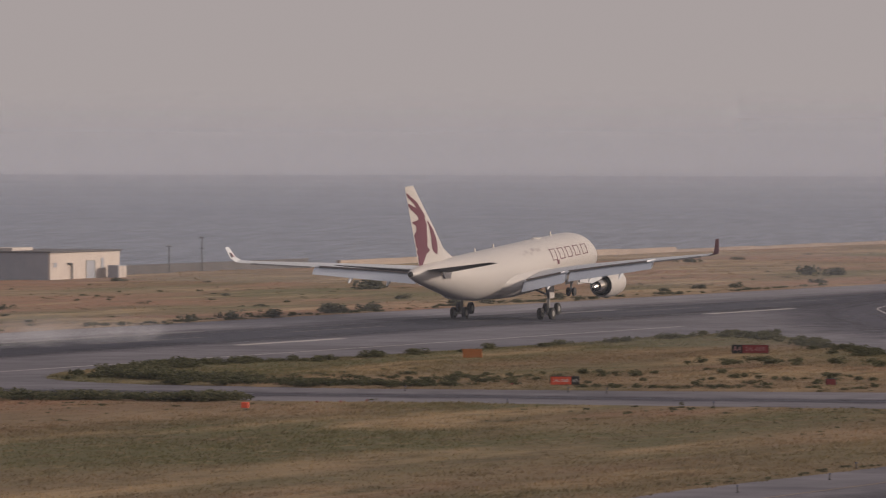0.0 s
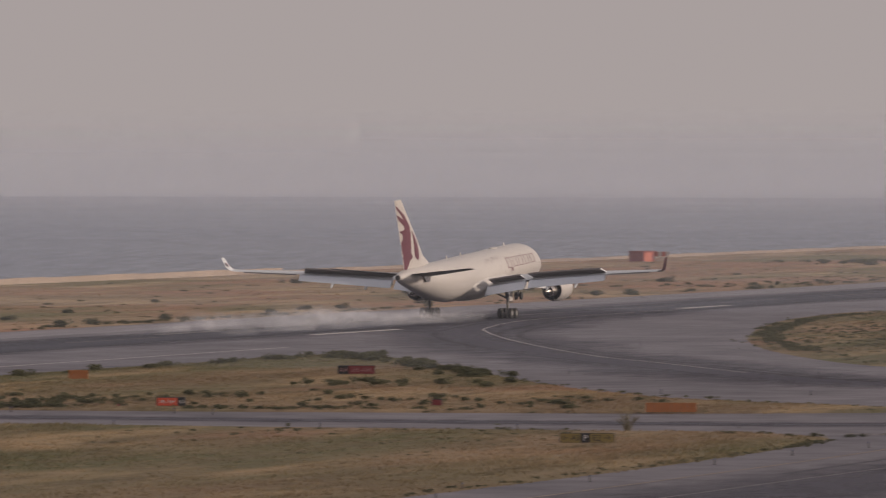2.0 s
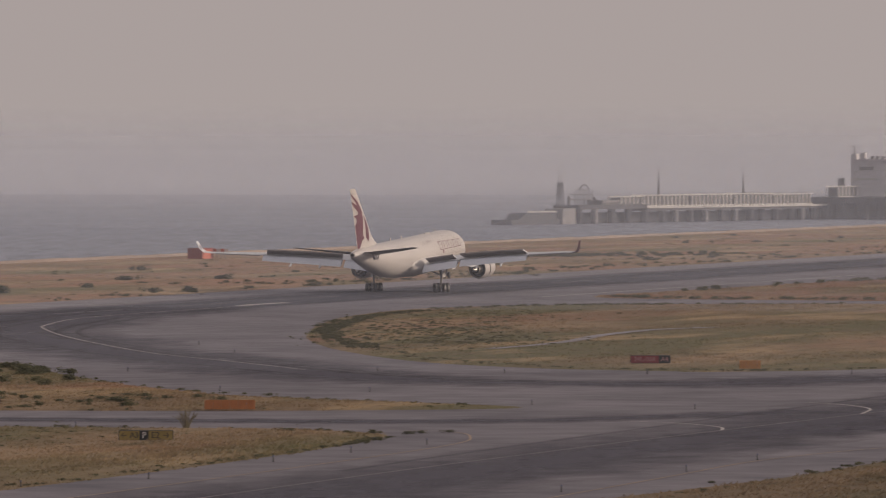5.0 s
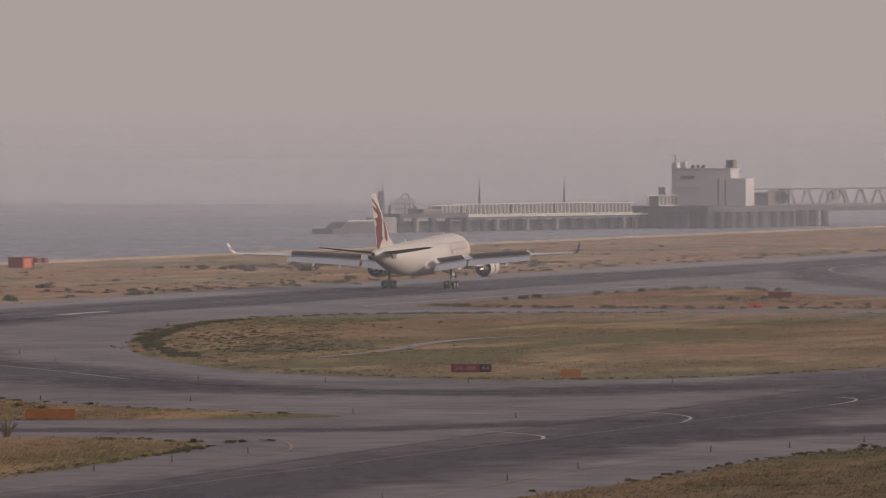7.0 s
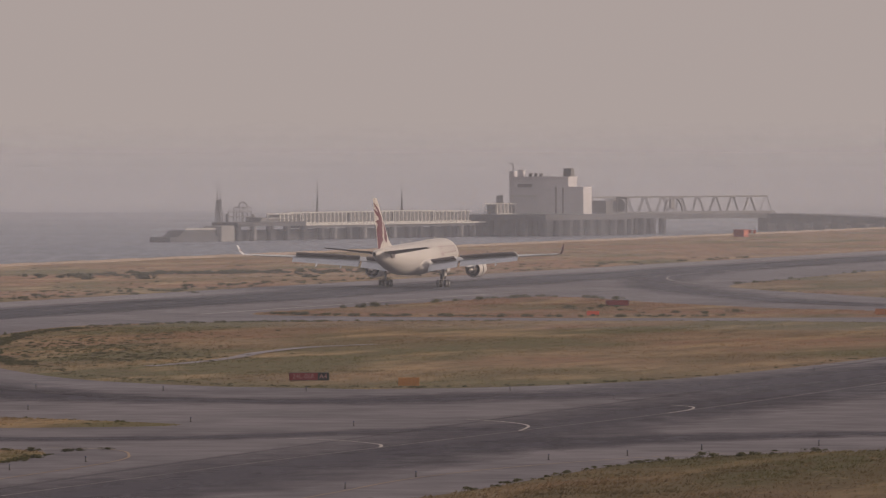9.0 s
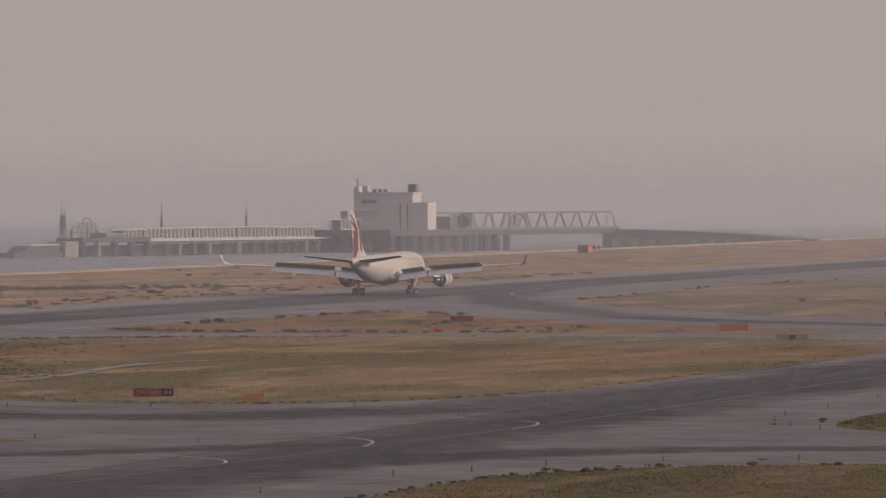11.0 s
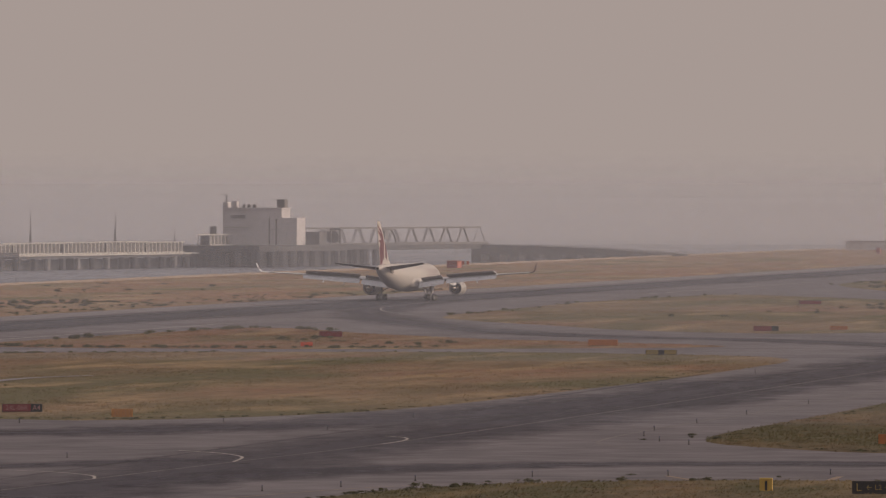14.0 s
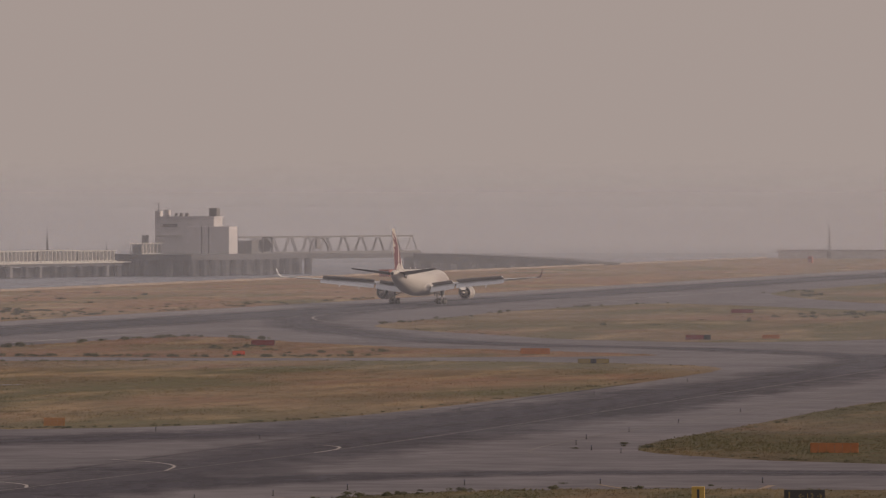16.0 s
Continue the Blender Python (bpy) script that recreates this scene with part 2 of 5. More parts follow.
def island(name, points, label, tufts, top=0.35, rows=70, cols=40, smooth_line=True, mats=None):
    """A grass area: a low, uneven mound of turf and the grass that stands on it."""
    poly = [Vector((q[0], q[1])) for q in (spline(points, 8, True) if smooth_line else [Vector(p) for p in points])]
    y0, y1 = min(p.y for p in poly) + 0.05, max(p.y for p in poly) - 0.05
    bm = bmesh.new()
    grid, spans = [], []
    for j in range(rows + 1):
        y = y0 + (y1 - y0) * j / rows
        s = inside_spans(poly, y)
        if not s:
            continue
        spans.append((y, *s))
        row = []
        for i in range(cols + 1):
            x = s[0] + (s[1] - s[0]) * i / cols
            edge = min(x - s[0], s[1] - x, (y - y0) * 2, (y1 - y) * 2)
            h = 0.01 + top * min(1, edge / 6) * hump(x, y)
            row.append(bm.verts.new((x, y, h)))
        grid.append(row)
    for a, b in zip(grid, grid[1:]):
        for i in range(cols):
            bm.faces.new((a[i], a[i + 1], b[i + 1], b[i]))
    mats = mats or (M_grass, M_tuft)
    tagged(link(name, bm, mats[0], smooth=True), label, kind="structure")
    rng = np.random.default_rng(len(label) + tufts)
    ys, xa, xb = (np.array(v) for v in zip(*spans))
    wide = np.clip(xb - xa, 0.1, None)
    yy = np.interp(rng.random(tufts), np.cumsum(wide) / wide.sum(), ys)
    a, b = np.interp(yy, ys, xa), np.interp(yy, ys, xb)
    xx = a + (b - a) * rng.random(tufts)
    edge = np.minimum(np.minimum(xx - a, b - xx), np.minimum((yy - y0) * 2, (y1 - yy) * 2))
    hh = np.array([hump(x, y) for x, y in zip(xx, yy)])
    zz = 0.01 + top * np.minimum(1, edge / 6) * hh - 0.03
    tall = (0.05 + 0.17 * rng.random(tufts) ** 2) * (0.5 + 1.0 * hh)
    grass_stuff(xx, yy, zz, tall, rng, mats[1])
    return poly


def grass_stuff(xx, yy, zz, tall, rng, mat, blades=5):
    n = len(xx)
    verts = np.zeros((n, blades, 3, 3))
    ang = rng.random((n, blades)) * math.pi
    wid = tall[:, None] * (0.2 + 0.3 * rng.random((n, blades)))
    dx, dy = np.cos(ang) * wid, np.sin(ang) * wid
    ox, oy = (rng.random((n, blades)) - 0.5) * 1.2, (rng.random((n, blades)) - 0.5) * 1.6
    lean = (rng.random((n, blades)) - 0.3) * tall[:, None] * 2.2
    for k, s in ((0, -1), (1, 1)):
        verts[:, :, k, 0], verts[:, :, k, 1], verts[:, :, k, 2] = xx[:, None] + ox + dx * s, yy[:, None] + oy + dy * s, zz[:, None]
    verts[:, :, 2, 0], verts[:, :, 2, 1] = xx[:, None] + ox + lean, yy[:, None] + oy
    verts[:, :, 2, 2] = zz[:, None] + tall[:, None] * (0.7 + 0.5 * rng.random((n, blades)))
    me = bpy.data.meshes.new("grass")
    me.from_pydata(verts.reshape(-1, 3).tolist(), [], np.arange(n * blades * 3).reshape(-1, 3).tolist())
    me.materials.append(mat)
    tagged(new("grass", me), "dry brown and green tufts of rough grass", "grass", kind="stuff")


island("verge_1", [(-485, 300), (-357, 300), (-357, 3400), (-485, 3400)], "dry brown grass strip between runway and seawall", 60000, 0.5, 260, 24, False, (M_far, M_far_tuft))
island("verge_2", [(-288, 611), (-295, 640), (-289, 668), (-286, 720), (-283, 772), (-258, 736), (-231, 684), (-204, 643), (-172, 622), (-188, 608), (-215, 601), (-245, 596), (-272, 598)],
       "rough brown grass island with dark weeds at its edges", 30000, 0.35, mats=(M_warm, M_warm_tuft))
island("verge_3", [(-330, 540), (-268, 560), (-220, 562), (-180, 566), (-167, 561), (-163, 545), (-161, 500), (-162, 430), (-162, 380), (-240, 380), (-330, 380)],
       "wide brown and green grass area beside the taxiway", 95000, 0.3, mats=(M_warm, M_warm_tuft))
island("verge_4", [(-271, 884), (-280, 918), (-290, 968), (-292, 1012), (-276, 1040), (-243, 1052), (-205, 1060), (-162, 1032), (-155, 950), (-156, 860), (-160, 770), (-174, 731), (-190, 727), (-206, 737), (-222, 757), (-242, 798), (-258, 840)],
       "large dry grass island with a gravel track", 34000, 0.14)
island("verge_5", [(-289, 1088), (-293, 1134), (-290, 1190), (-284, 1255), (-254, 1203), (-222, 1153), (-181, 1108), (-215, 1083), (-250, 1076)],
       "reddish dry grass island with dark weeds", 14000, 0.14, mats=(M_red_soil, M_red_tuft))
island("verge_6", [(-278, 1380), (-284, 1470), (-288, 1600), (-280, 1705), (-252, 1670), (-211, 1584), (-170, 1480), (-158, 1300), (-182, 1218), (-215, 1236), (-240, 1285), (-262, 1330)],
       "dry grass island between taxiways", 12000, 0.14)
island("verge_7", [(-284, 1912), (-289, 2035), (-282, 2250), (-200, 2250), (-165, 1900), (-190, 1690), (-228, 1714), (-257, 1796)], "distant dry grass island", 6000, 0.16)
island("verge_8", [(-118, 380), (-118, 500), (-117, 550), (-108, 572), (-90, 579), (-50, 580), (-20, 570), (-20, 380)], "green and brown grass area beside the taxiway", 48000, 0.3, mats=(M_near, M_near_tuft))
island("verge_9", [(-113, 680), (-114, 750), (-113, 850), (-100, 900), (-60, 900), (-60, 640), (-88, 643), (-102, 655)], "grass area with an orange marker board", 24000, 0.3, mats=(M_near, M_near_tuft))

# dark, worn taxiway bands and their painted lines
ribbon("runway_shoulder", [(-350.6, -300), (-350.6, 1500), (-350.6, 3400)], 12.6, 0.004, M_shoulder, label="pale grey runway shoulder", steps=6)
ribbon("taxiway_1", [(-141, 200), (-141, 500), (-140, 800), (-139, 1200), (-138, 1800)], 26, 0.006, M_track, label="worn dark asphalt of the parallel taxiway")
ribbon("taxiway_2", [(-326, 1010), (-318, 930), (-300, 862), (-264, 786), (-232, 734), (-206, 696), (-184, 686), (-166, 698), (-152, 735), (-144, 800), (-141, 900)], 30, 0.010, M_track, label="worn dark asphalt of the runway exit")
ribbon("taxiway_3", [(-300, 578), (-250, 580), (-200, 582), (-165, 590), (-146, 620)], 14, 0.014, M_track, label="worn dark asphalt of a narrow taxiway")
ribbon("taxiway_4", [(-320, 1560), (-305, 1440), (-270, 1310), (-225, 1200), (-185, 1160), (-150, 1100), (-140, 1020)], 20, 0.018, M_track, label="worn dark asphalt of the far runway exit")
ribbon("taxiway_5", [(-141, 560), (-125, 600), (-100, 617), (-40, 620)], 18, 0.020, M_track, label="worn dark asphalt of the crossing taxiway")
for x, y0, y1 in ((-299, 200, 800), (-299, 1090, 1300), (-299, 1720, 1960), (-356, 200, 3400)):
    ribbon("runway_edge_line", [(x, y0), (x, y1)], 0.5, 0.024, M_white if x > -320 else M_dull, steps=4, label="white painted runway edge line")
ribbon("taxiway_line", [(-321, 1020), (-319, 945), (-310, 900), (-302, 876), (-284, 834), (-257, 779), (-239, 750), (-222, 722)], 0.25, 0.026, M_white, label="pale painted taxiway lead-off line")
ribbon("taxiway_line", [(-321, 1640), (-316, 1520), (-304, 1450), (-285, 1390)], 0.25, 0.026, M_white, label="pale painted taxiway lead-off line")
ribbon("taxiway_line", [(-146, 380), (-146, 480), (-144.5, 540), (-143, 574), (-141, 613), (-138.5, 663), (-137, 760), (-136, 1000), (-136, 1500)], 0.28, 0.026, M_dull, label="faded taxiway centre line")
ribbon("taxiway_line", [(-156, 592), (-150, 588), (-145, 581), (-143, 574)], 0.26, 0.028, M_white, label="pale curved taxiway line")
ribbon("taxiway_line", [(-152, 640), (-147, 634), (-143, 625), (-141, 613)], 0.26, 0.028, M_white, label="pale curved taxiway line")
ribbon("taxiway_line", [(-143, 683), (-140, 678), (-138.6, 670), (-138.5, 660)], 0.26, 0.028, M_white, label="pale curved taxiway line")
ribbon("taxiway_line", [(-154, 420), (-154, 500), (-155, 540), (-158, 556), (-162, 565), (-168, 568)], 0.2, 0.026, M_yellow, label="faded orange taxiway edge line")
ribbon("taxiway_line", [(-125, 440), (-126, 490), (-126.5, 520), (-123, 545), (-116, 566), (-104, 580), (-88, 589)], 0.2, 0.026, M_yellow, label="faded orange taxiway edge line")
ribbon("taxiway_line", [(-101, 589), (-99, 584), (-96, 577)], 0.45, 0.026, M_yellow, label="yellow taxiway mark")
ribbon("taxiway_line", [(-87.5, 590), (-87.3, 585), (-87, 581)], 0.6, 0.026, M_yellow, label="yellow taxiway mark")
ribbon("taxiway_line", [(-116, 655), (-121, 670), (-122.5, 705), (-122, 760), (-121, 900)], 0.3, 0.026, M_dull, label="faded taxiway edge line")
ribbon("gravel_track", [(-225, 800), (-224.5, 820), (-226, 840), (-229, 862), (-230, 890), (-226, 905)], 1.8, 0.155, M_shoulder, label="pale gravel track through the grass")
for k in range(24):
    y = 210 + 50 * k
    tagged(link("centre_line_mark", boxes((-330.1, -329.5, y, y + 28, 0.008, 0.022)), M_faint), "worn white runway centre mark", kind="structure")
for x, y0, y1, paint in ((-314.4, 712, 739, M_white), (-317.0, 856, 886, M_white), (-322.9, 1019, 1041, M_white), (-334.5, 850, 872, M_dull), (-341.8, 1008, 1035, M_dull), (-340.0, 700, 760, M_dull)):
    tagged(link("touchdown_mark", boxes((x - 0.7, x + 0.7, y0, y1, 0.008, 0.0245)), paint), "worn white touchdown zone mark", kind="structure")
M_mark = edged("tyre_marks", (0.04, 0.039, 0.048), (0.07, 0.067, 0.08), (1, 0.1, 1), 0.6, 0.5, 0.34)
jolt = random.Random(7)
for k in range(16):
    x, y = -141 + jolt.gauss(0, 5), jolt.uniform(380, 1300)
    ribbon("tyre_mark", [(x, y), (x + jolt.uniform(-1, 1), y + 60), (x + jolt.uniform(-2, 2), y + jolt.uniform(120, 260))], jolt.uniform(0.5, 1.4), 0.0225, M_mark, label="dark tyre mark on the taxiway", steps=6)
for k in range(14):
    x = -328 + jolt.choice((-1, 1)) * jolt.uniform(2, 13)
    y = jolt.uniform(300, 1700)
    ribbon("tyre_mark", [(x, y), (x, y + jolt.uniform(150, 420))], jolt.uniform(0.6, 1.6), 0.0225, M_mark, label="dark tyre mark on the runway", steps=3)
for k in range(5):
    o = jolt.uniform(-7, 7)
    ribbon("tyre_mark", [(-318 + o, 940), (-300 + o, 862), (-264 + o, 786), (-232 + o, 734), (-206 + o, 698), (-180 + o, 690)], jolt.uniform(0.5, 1.2), 0.0228, M_mark, label="dark tyre mark on the runway exit", steps=8)

# ---- the airliner: origin on the ground between the main wheels, y forward ----
M_cream = material("cream_paint", (0.45, 0.42, 0.4), (0.51, 0.475, 0.45), 0.25, 0.3, stretch=(1, 0.4, 1), spec=0.5)
M_wing = material("pale_grey_wing_paint", (0.5, 0.51, 0.54), (0.58, 0.59, 0.62), 0.5, 0.4)
# light grey in itself; this dark colour stands for shade on tailplane and aileron
M_tail_shade = material("tail_and_aileron_shade", (0.085, 0.08, 0.08), (0.12, 0.112, 0.11), 0.6, 0.6)
M_flap = material("pale_blue_grey_flap", (0.6, 0.64, 0.72), (0.68, 0.72, 0.8), 0.5, 0.45)
M_spoiler_shade = material("spoiler_shade", (0.16, 0.14, 0.135), (0.22, 0.19, 0.18), 0.8, 0.5)
M_maroon = material("burgundy_paint", (0.085, 0.014, 0.032), (0.115, 0.022, 0.044), 0.8, 0.4)
# the fin's burgundy darkened again, to take sunlight off the right wing tip
M_maroon_dimmed = material("dimmed_burgundy", (0.04, 0.012, 0.02), (0.06, 0.018, 0.028), 0.8, 0.5)
M_blush = material("faint_burgundy_mark", (0.34, 0.2, 0.23), (0.4, 0.24, 0.27), 0.8, 0.5)
M_greytext = material("grey_lettering_paint", (0.33, 0.3, 0.3), (0.4, 0.36, 0.36), 0.8, 0.5)
M_chrome = material("polished_metal", (0.55, 0.5, 0.46), (0.72, 0.66, 0.6), 1.5, 0.22, 1.0)
M_black = material("black_interior", (0.012, 0.012, 0.013), (0.025, 0.024, 0.025), 2, 0.7)
M_tyre = material("tyre_rubber", (0.015, 0.014, 0.014), (0.035, 0.032, 0.031), 3, 0.8)
M_gear = material("grey_gear_paint", (0.2, 0.19, 0.18), (0.3, 0.28, 0.265), 2, 0.45)

plane = thing("airliner", "cream twin-engine wide-body airliner with burgundy tail emblem, landing", "aeroplane")
ZC, R = 5.2, 2.82
FUS = [(29.0, 4.55, 0.05), (28.8, 4.56, 0.5), (28.3, 4.6, 0.98), (27.4, 4.7, 1.52), (26.4, 4.82, 1.92), (25.0, 4.97, 2.3), (23.4, 5.1, 2.6), (21.5, 5.18, 2.78), (19.5, ZC, R), (10, ZC, R),
       (0, ZC, R), (-6, ZC, R), (-10, 5.24, 2.77), (-13.5, 5.42, 2.58), (-17, 5.75, 2.28), (-20.5, 6.14, 1.88), (-24, 6.55, 1.42), (-27, 6.86, 0.96), (-28.9, 7.02, 0.55), (-29.5, 7.06, 0.36)]


def ring(y, z, rx, rz, n=36):
    return [(rx * math.cos(k * math.tau / n), y, z + rz * math.sin(k * math.tau / n)) for k in range(n)]


part("fuselage", loft([ring(y, z, r, r) for y, z, r in FUS]), M_cream, plane, smooth=True)
part("tail_exhaust", loft([ring(-29.45, 7.06, 0.33, 0.33, 16), ring(-29.75, 7.07, 0.24, 0.24, 16)]), M_black, plane, "dark exhaust of the tail power unit")
part("belly_fairing", loft([ring(y, z, a, b, 24) for y, z, a, b in ((12.5, 4.3, 1.6, 1.3), (10.5, 4.1, 2.7, 1.7), (7, 3.95, 3.25, 1.85), (0, 3.9, 3.35, 1.9), (-4, 3.95, 3.2, 1.8), (-7.5, 4.2, 2.4, 1.5), (-9.5, 4.5, 1.2, 1.2))]), M_cream, plane, smooth=True)
for y, r, h in ((11, 0.5, 0.22), (7.5, 0.3, 0.12)):
    part("antenna_dome", loft([[(r * math.cos(a) * k, y + 2.2 * r * math.sin(a) * k, ZC + R - 0.05 + z) for a in [i * math.tau / 14 for i in range(14)]] for k, z in ((1, 0), (0.9, h * 0.7), (0.45, h))]), M_cream, plane, smooth=True)
for y in (16, -3, -9):
    part("blade_antenna", loft([[(0.03, y + 0.3, 7.95), (-0.03, y + 0.3, 7.95), (-0.03, y - 0.3, 7.95), (0.03, y - 0.3, 7.95)], [(0.02, y, 8.5), (-0.02, y, 8.5), (-0.02, y - 0.25, 8.5), (0.02, y - 0.25, 8.5)]]), M_cream, plane)


def airfoil(le, te, at, thick, up, k=6):
    """A closed section in the y direction at the point at=(x, z), thick along the unit direction up=(x, z)."""
    pts = []
    for side in (1, -1):
        for i in range(k):
            u = i / k if side > 0 else 1 - i / k
            t = thick * 0.5 * (math.sqrt(max(0, u)) * 1.48 - 0.63 * u - 1.76 * u * u + 1.42 * u ** 3 - 0.51 * u ** 4) * 2.0 * (1.15 if side > 0 else 0.85)
            pts.append((at[0] + up[0] * t * side, le + (te - le) * u, at[1] + up[1] * t * side))
    return pts


WING = [(2.0, 9.4, -2.4, 3.75, 1.5), (5.5, 6.9, -2.8, 4.3, 1.15), (9.4, 4.2, -3.3, 4.75, 0.85), (15, 0.7, -5.1, 5.15, 0.6), (21, -2.9, -7.2, 5.5, 0.42), (26, -5.95, -9.0, 5.75, 0.3), (28.6, -7.6, -9.95, 5.9, 0.24)]
FIN = ((-17.2, -26.8, 7.5, 0.8), (-21.4, -28.2, 11.5, 0.6), (-27.6, -30.2, 16.9, 0.32))


def lerp_table(table, x, c):
    for a, b in zip(table, table[1:]):
        if x <= b[0] or b is table[-1]:
            return a[c] + (b[c] - a[c]) * (x - a[0]) / (b[0] - a[0])


moving_spoilers, wings, bogies, sleeves = [], [], [], []
for s, side in ((1, "right"), (-1, "left")):
    wing = part("wing", loft([airfoil(le, te, (s * x, z), t, (0, 1)) for x, le, te, z, t in WING]), M_wing, plane, "pale grey swept wing", True)
    wings.append((wing, s))
    tips = [(28.6, -7.6, -9.95, 5.9, 0.24, 0.0), (29.3, -8.3, -10.3, 6.02, 0.2, 0.5), (29.7, -9.2, -10.9, 6.5, 0.14, 0.85), (30.15, -10.3, -11.4, 7.75, 0.08, 0.95)]
    part("winglet", loft([airfoil(le, te, (s * x, z), t, (-s * c, math.sqrt(1 - c * c))) for x, le, te, z, t, c in tips]), M_maroon_dimmed if s > 0 else M_wing, wing, "burgundy upturned wing tip" if s > 0 else "white upturned wing tip", True)
    if s < 0:
        part("tip_emblem", loft([[(-29.62, -9.9, 6.62), (-29.5, -10.5, 6.62), (-29.74, -10.75, 7.1), (-29.86, -10.35, 7.1)], [(-29.56, -9.9, 6.62), (-29.44, -10.5, 6.62), (-29.68, -10.75, 7.1), (-29.8, -10.35, 7.1)]]), M_blush, wing)
    for x0, x1, c0, c1 in ((3.4, 8.9, 1.8, 1.7), (9.4, 20.8, 1.6, 1.15)):
        rings = []
        for x, c in ((x0, c0), (x1, c1)):
            te, z, t = lerp_table(WING, x, 2), lerp_table(WING, x, 3), 0.22
            y0, z0 = te + 0.35, z - 0.16
            d = (math.cos(radians(33)), math.sin(radians(33)))
            rings.append([(s * x, y0, z0 + t), (s * x, y0 - d[0] * c * 0.4, z0 + t - d[1] * c * 0.33), (s * x, y0 - d[0] * c, z0 - d[1] * c), (s * x, y0 - d[0] * c * 0.3, z0 - t - d[1] * c * 0.35), (s * x, y0 + 0.1, z0 - t * 0.6)])
        part("flap", loft(rings), M_flap, wing, "pale blue-grey lowered landing flap", True)
    part("aileron", loft([[(s * x, lerp_table(WING, x, 2) + 0.02, lerp_table(WING, x, 3) + 0.05), (s * x, lerp_table(WING, x, 2) - 0.3, lerp_table(WING, x, 3) - 0.1), (s * x, lerp_table(WING, x, 2) + 0.02, lerp_table(WING, x, 3) - 0.1)] for x in (21.2, 27.6)]), M_tail_shade, wing, "aileron coloured dark all over to read as shaded")
    for x in (6.8, 12.4, 16.6):
        te, z = lerp_table(WING, x, 2), lerp_table(WING, x, 3)
        ring_at = ((1.6, -0.25, 0.05), (0.6, -0.5, 0.2), (-0.4, -0.9, 0.22), (-1.0, -1.25, 0.16), (-1.35, -1.45, 0.03))
        part("flap_track_fairing", loft([[(s * x + r * math.cos(a), te + dy, z + dz + r * 1.3 * math.sin(a)) for a in [k * math.tau / 8 for k in range(8)]] for dy, dz, r in ring_at]), M_wing, wing, smooth=True)
    panels = [(3.9, 8.4)] + [(9.7 + 2.2 * k, 9.7 + 2.2 * k + 2.19) for k in range(5)]
    for x0, x1 in panels:
        hinge = [Vector((s * x, lerp_table(WING, x, 2) + 1.55, lerp_table(WING, x, 3) + 0.17 + 0.02 * (21 - x) / 21)) for x in (x0, x1)]
        ax = (hinge[1] - hinge[0]) * s
        ln = ax.length
        base = hinge[0] if s > 0 else hinge[1]
        ay = Vector((0, 0, 1)).cross(ax.normalized()).normalized()
        az = ax.normalized().cross(ay)
        m = Matrix((ax.normalized(), ay, az)).transposed().to_4x4()
        m.translation = base
        sp = part("spoiler", loft([[(x, 0, 0.03), (x, -1.55, 0.02), (x, -1.55, -0.17), (x, 0, -0.05)] for x in (0.005, ln - 0.005)]), [M_wing, M_spoiler_shade], wing, "grey spoiler panel, underside and rear edge coloured dark for shade")
        # underside and rear edge are coloured dark for shade and the flap gap's shadow
        for p in sp.data.polygons:
            p.material_index = 1 if p.normal.z < -0.3 or p.normal.y < -0.5 else 0
        sp.matrix_basis = m
        moving_spoilers.append((sp, m))
    # tail plane
    TP = ((0.9, -20.4, -26.6, 6.95, 0.4), (5, -23.4, -28.1, 7.5, 0.26), (9.4, -26.7, -29.3, 8.1, 0.12))      # trimmed: trailing edge up
    part("tailplane", loft([[(px, py, pz + ((le + te) / 2 - py) * math.tan(radians(7))) for px, py, pz in airfoil(le, te, (s * x, z), t, (0, 1))] for x, le, te, z, t in TP]), M_tail_shade, plane, "horizontal tail surface coloured dark to read as shaded", True)
    # engine
    ex, ez = s * 9.37, 2.78

    def turned(profile, n=28):
        return loft([[(ex + r * math.cos(k * math.tau / n), y, ez + r * math.sin(k * math.tau / n)) for k in range(n)] for y, r in profile], False)
    engine = part("nacelle", turned([(9.6, 1.38), (10.6, 1.25), (11.5, 1.22), (11.75, 1.3), (11.6, 1.4), (10.6, 1.53), (9.2, 1.56), (8.6, 1.54), (8.6, 1.45), (9.6, 1.38)]), M_cream, plane, "cream engine cowling", True)
    part("fan_duct", turned([(9.4, 0.0), (9.4, 1.4), (8.3, 1.36), (7.0, 1.2)]), M_black, engine, "dark fan duct", True)
    sleeve = part("reverser_sleeve", turned([(8.62, 1.55), (7.6, 1.5), (6.75, 1.36), (6.75, 1.3), (7.6, 1.42), (8.62, 1.44), (8.62, 1.55)]), M_cream, engine, "cream sliding thrust reverser sleeve", True)
    sleeves.append(sleeve)
    part("engine_core", turned([(8.2, 0.98), (7.0, 0.95), (5.6, 0.72), (5.1, 0.62), (5.1, 0.56), (5.7, 0.56)]), M_chrome, engine, "polished metal core nozzle", True)
    part("exhaust_plug", turned([(5.8, 0.5), (5.0, 0.42), (4.3, 0.2), (4.0, 0.02)]), M_chrome, engine, "polished metal exhaust cone", True)
    # flat black disc put in for the shaded depth of the nozzle
    part("core_dark_disc", turned([(5.6, 0.6), (5.6, 0.0)]), M_black, engine)
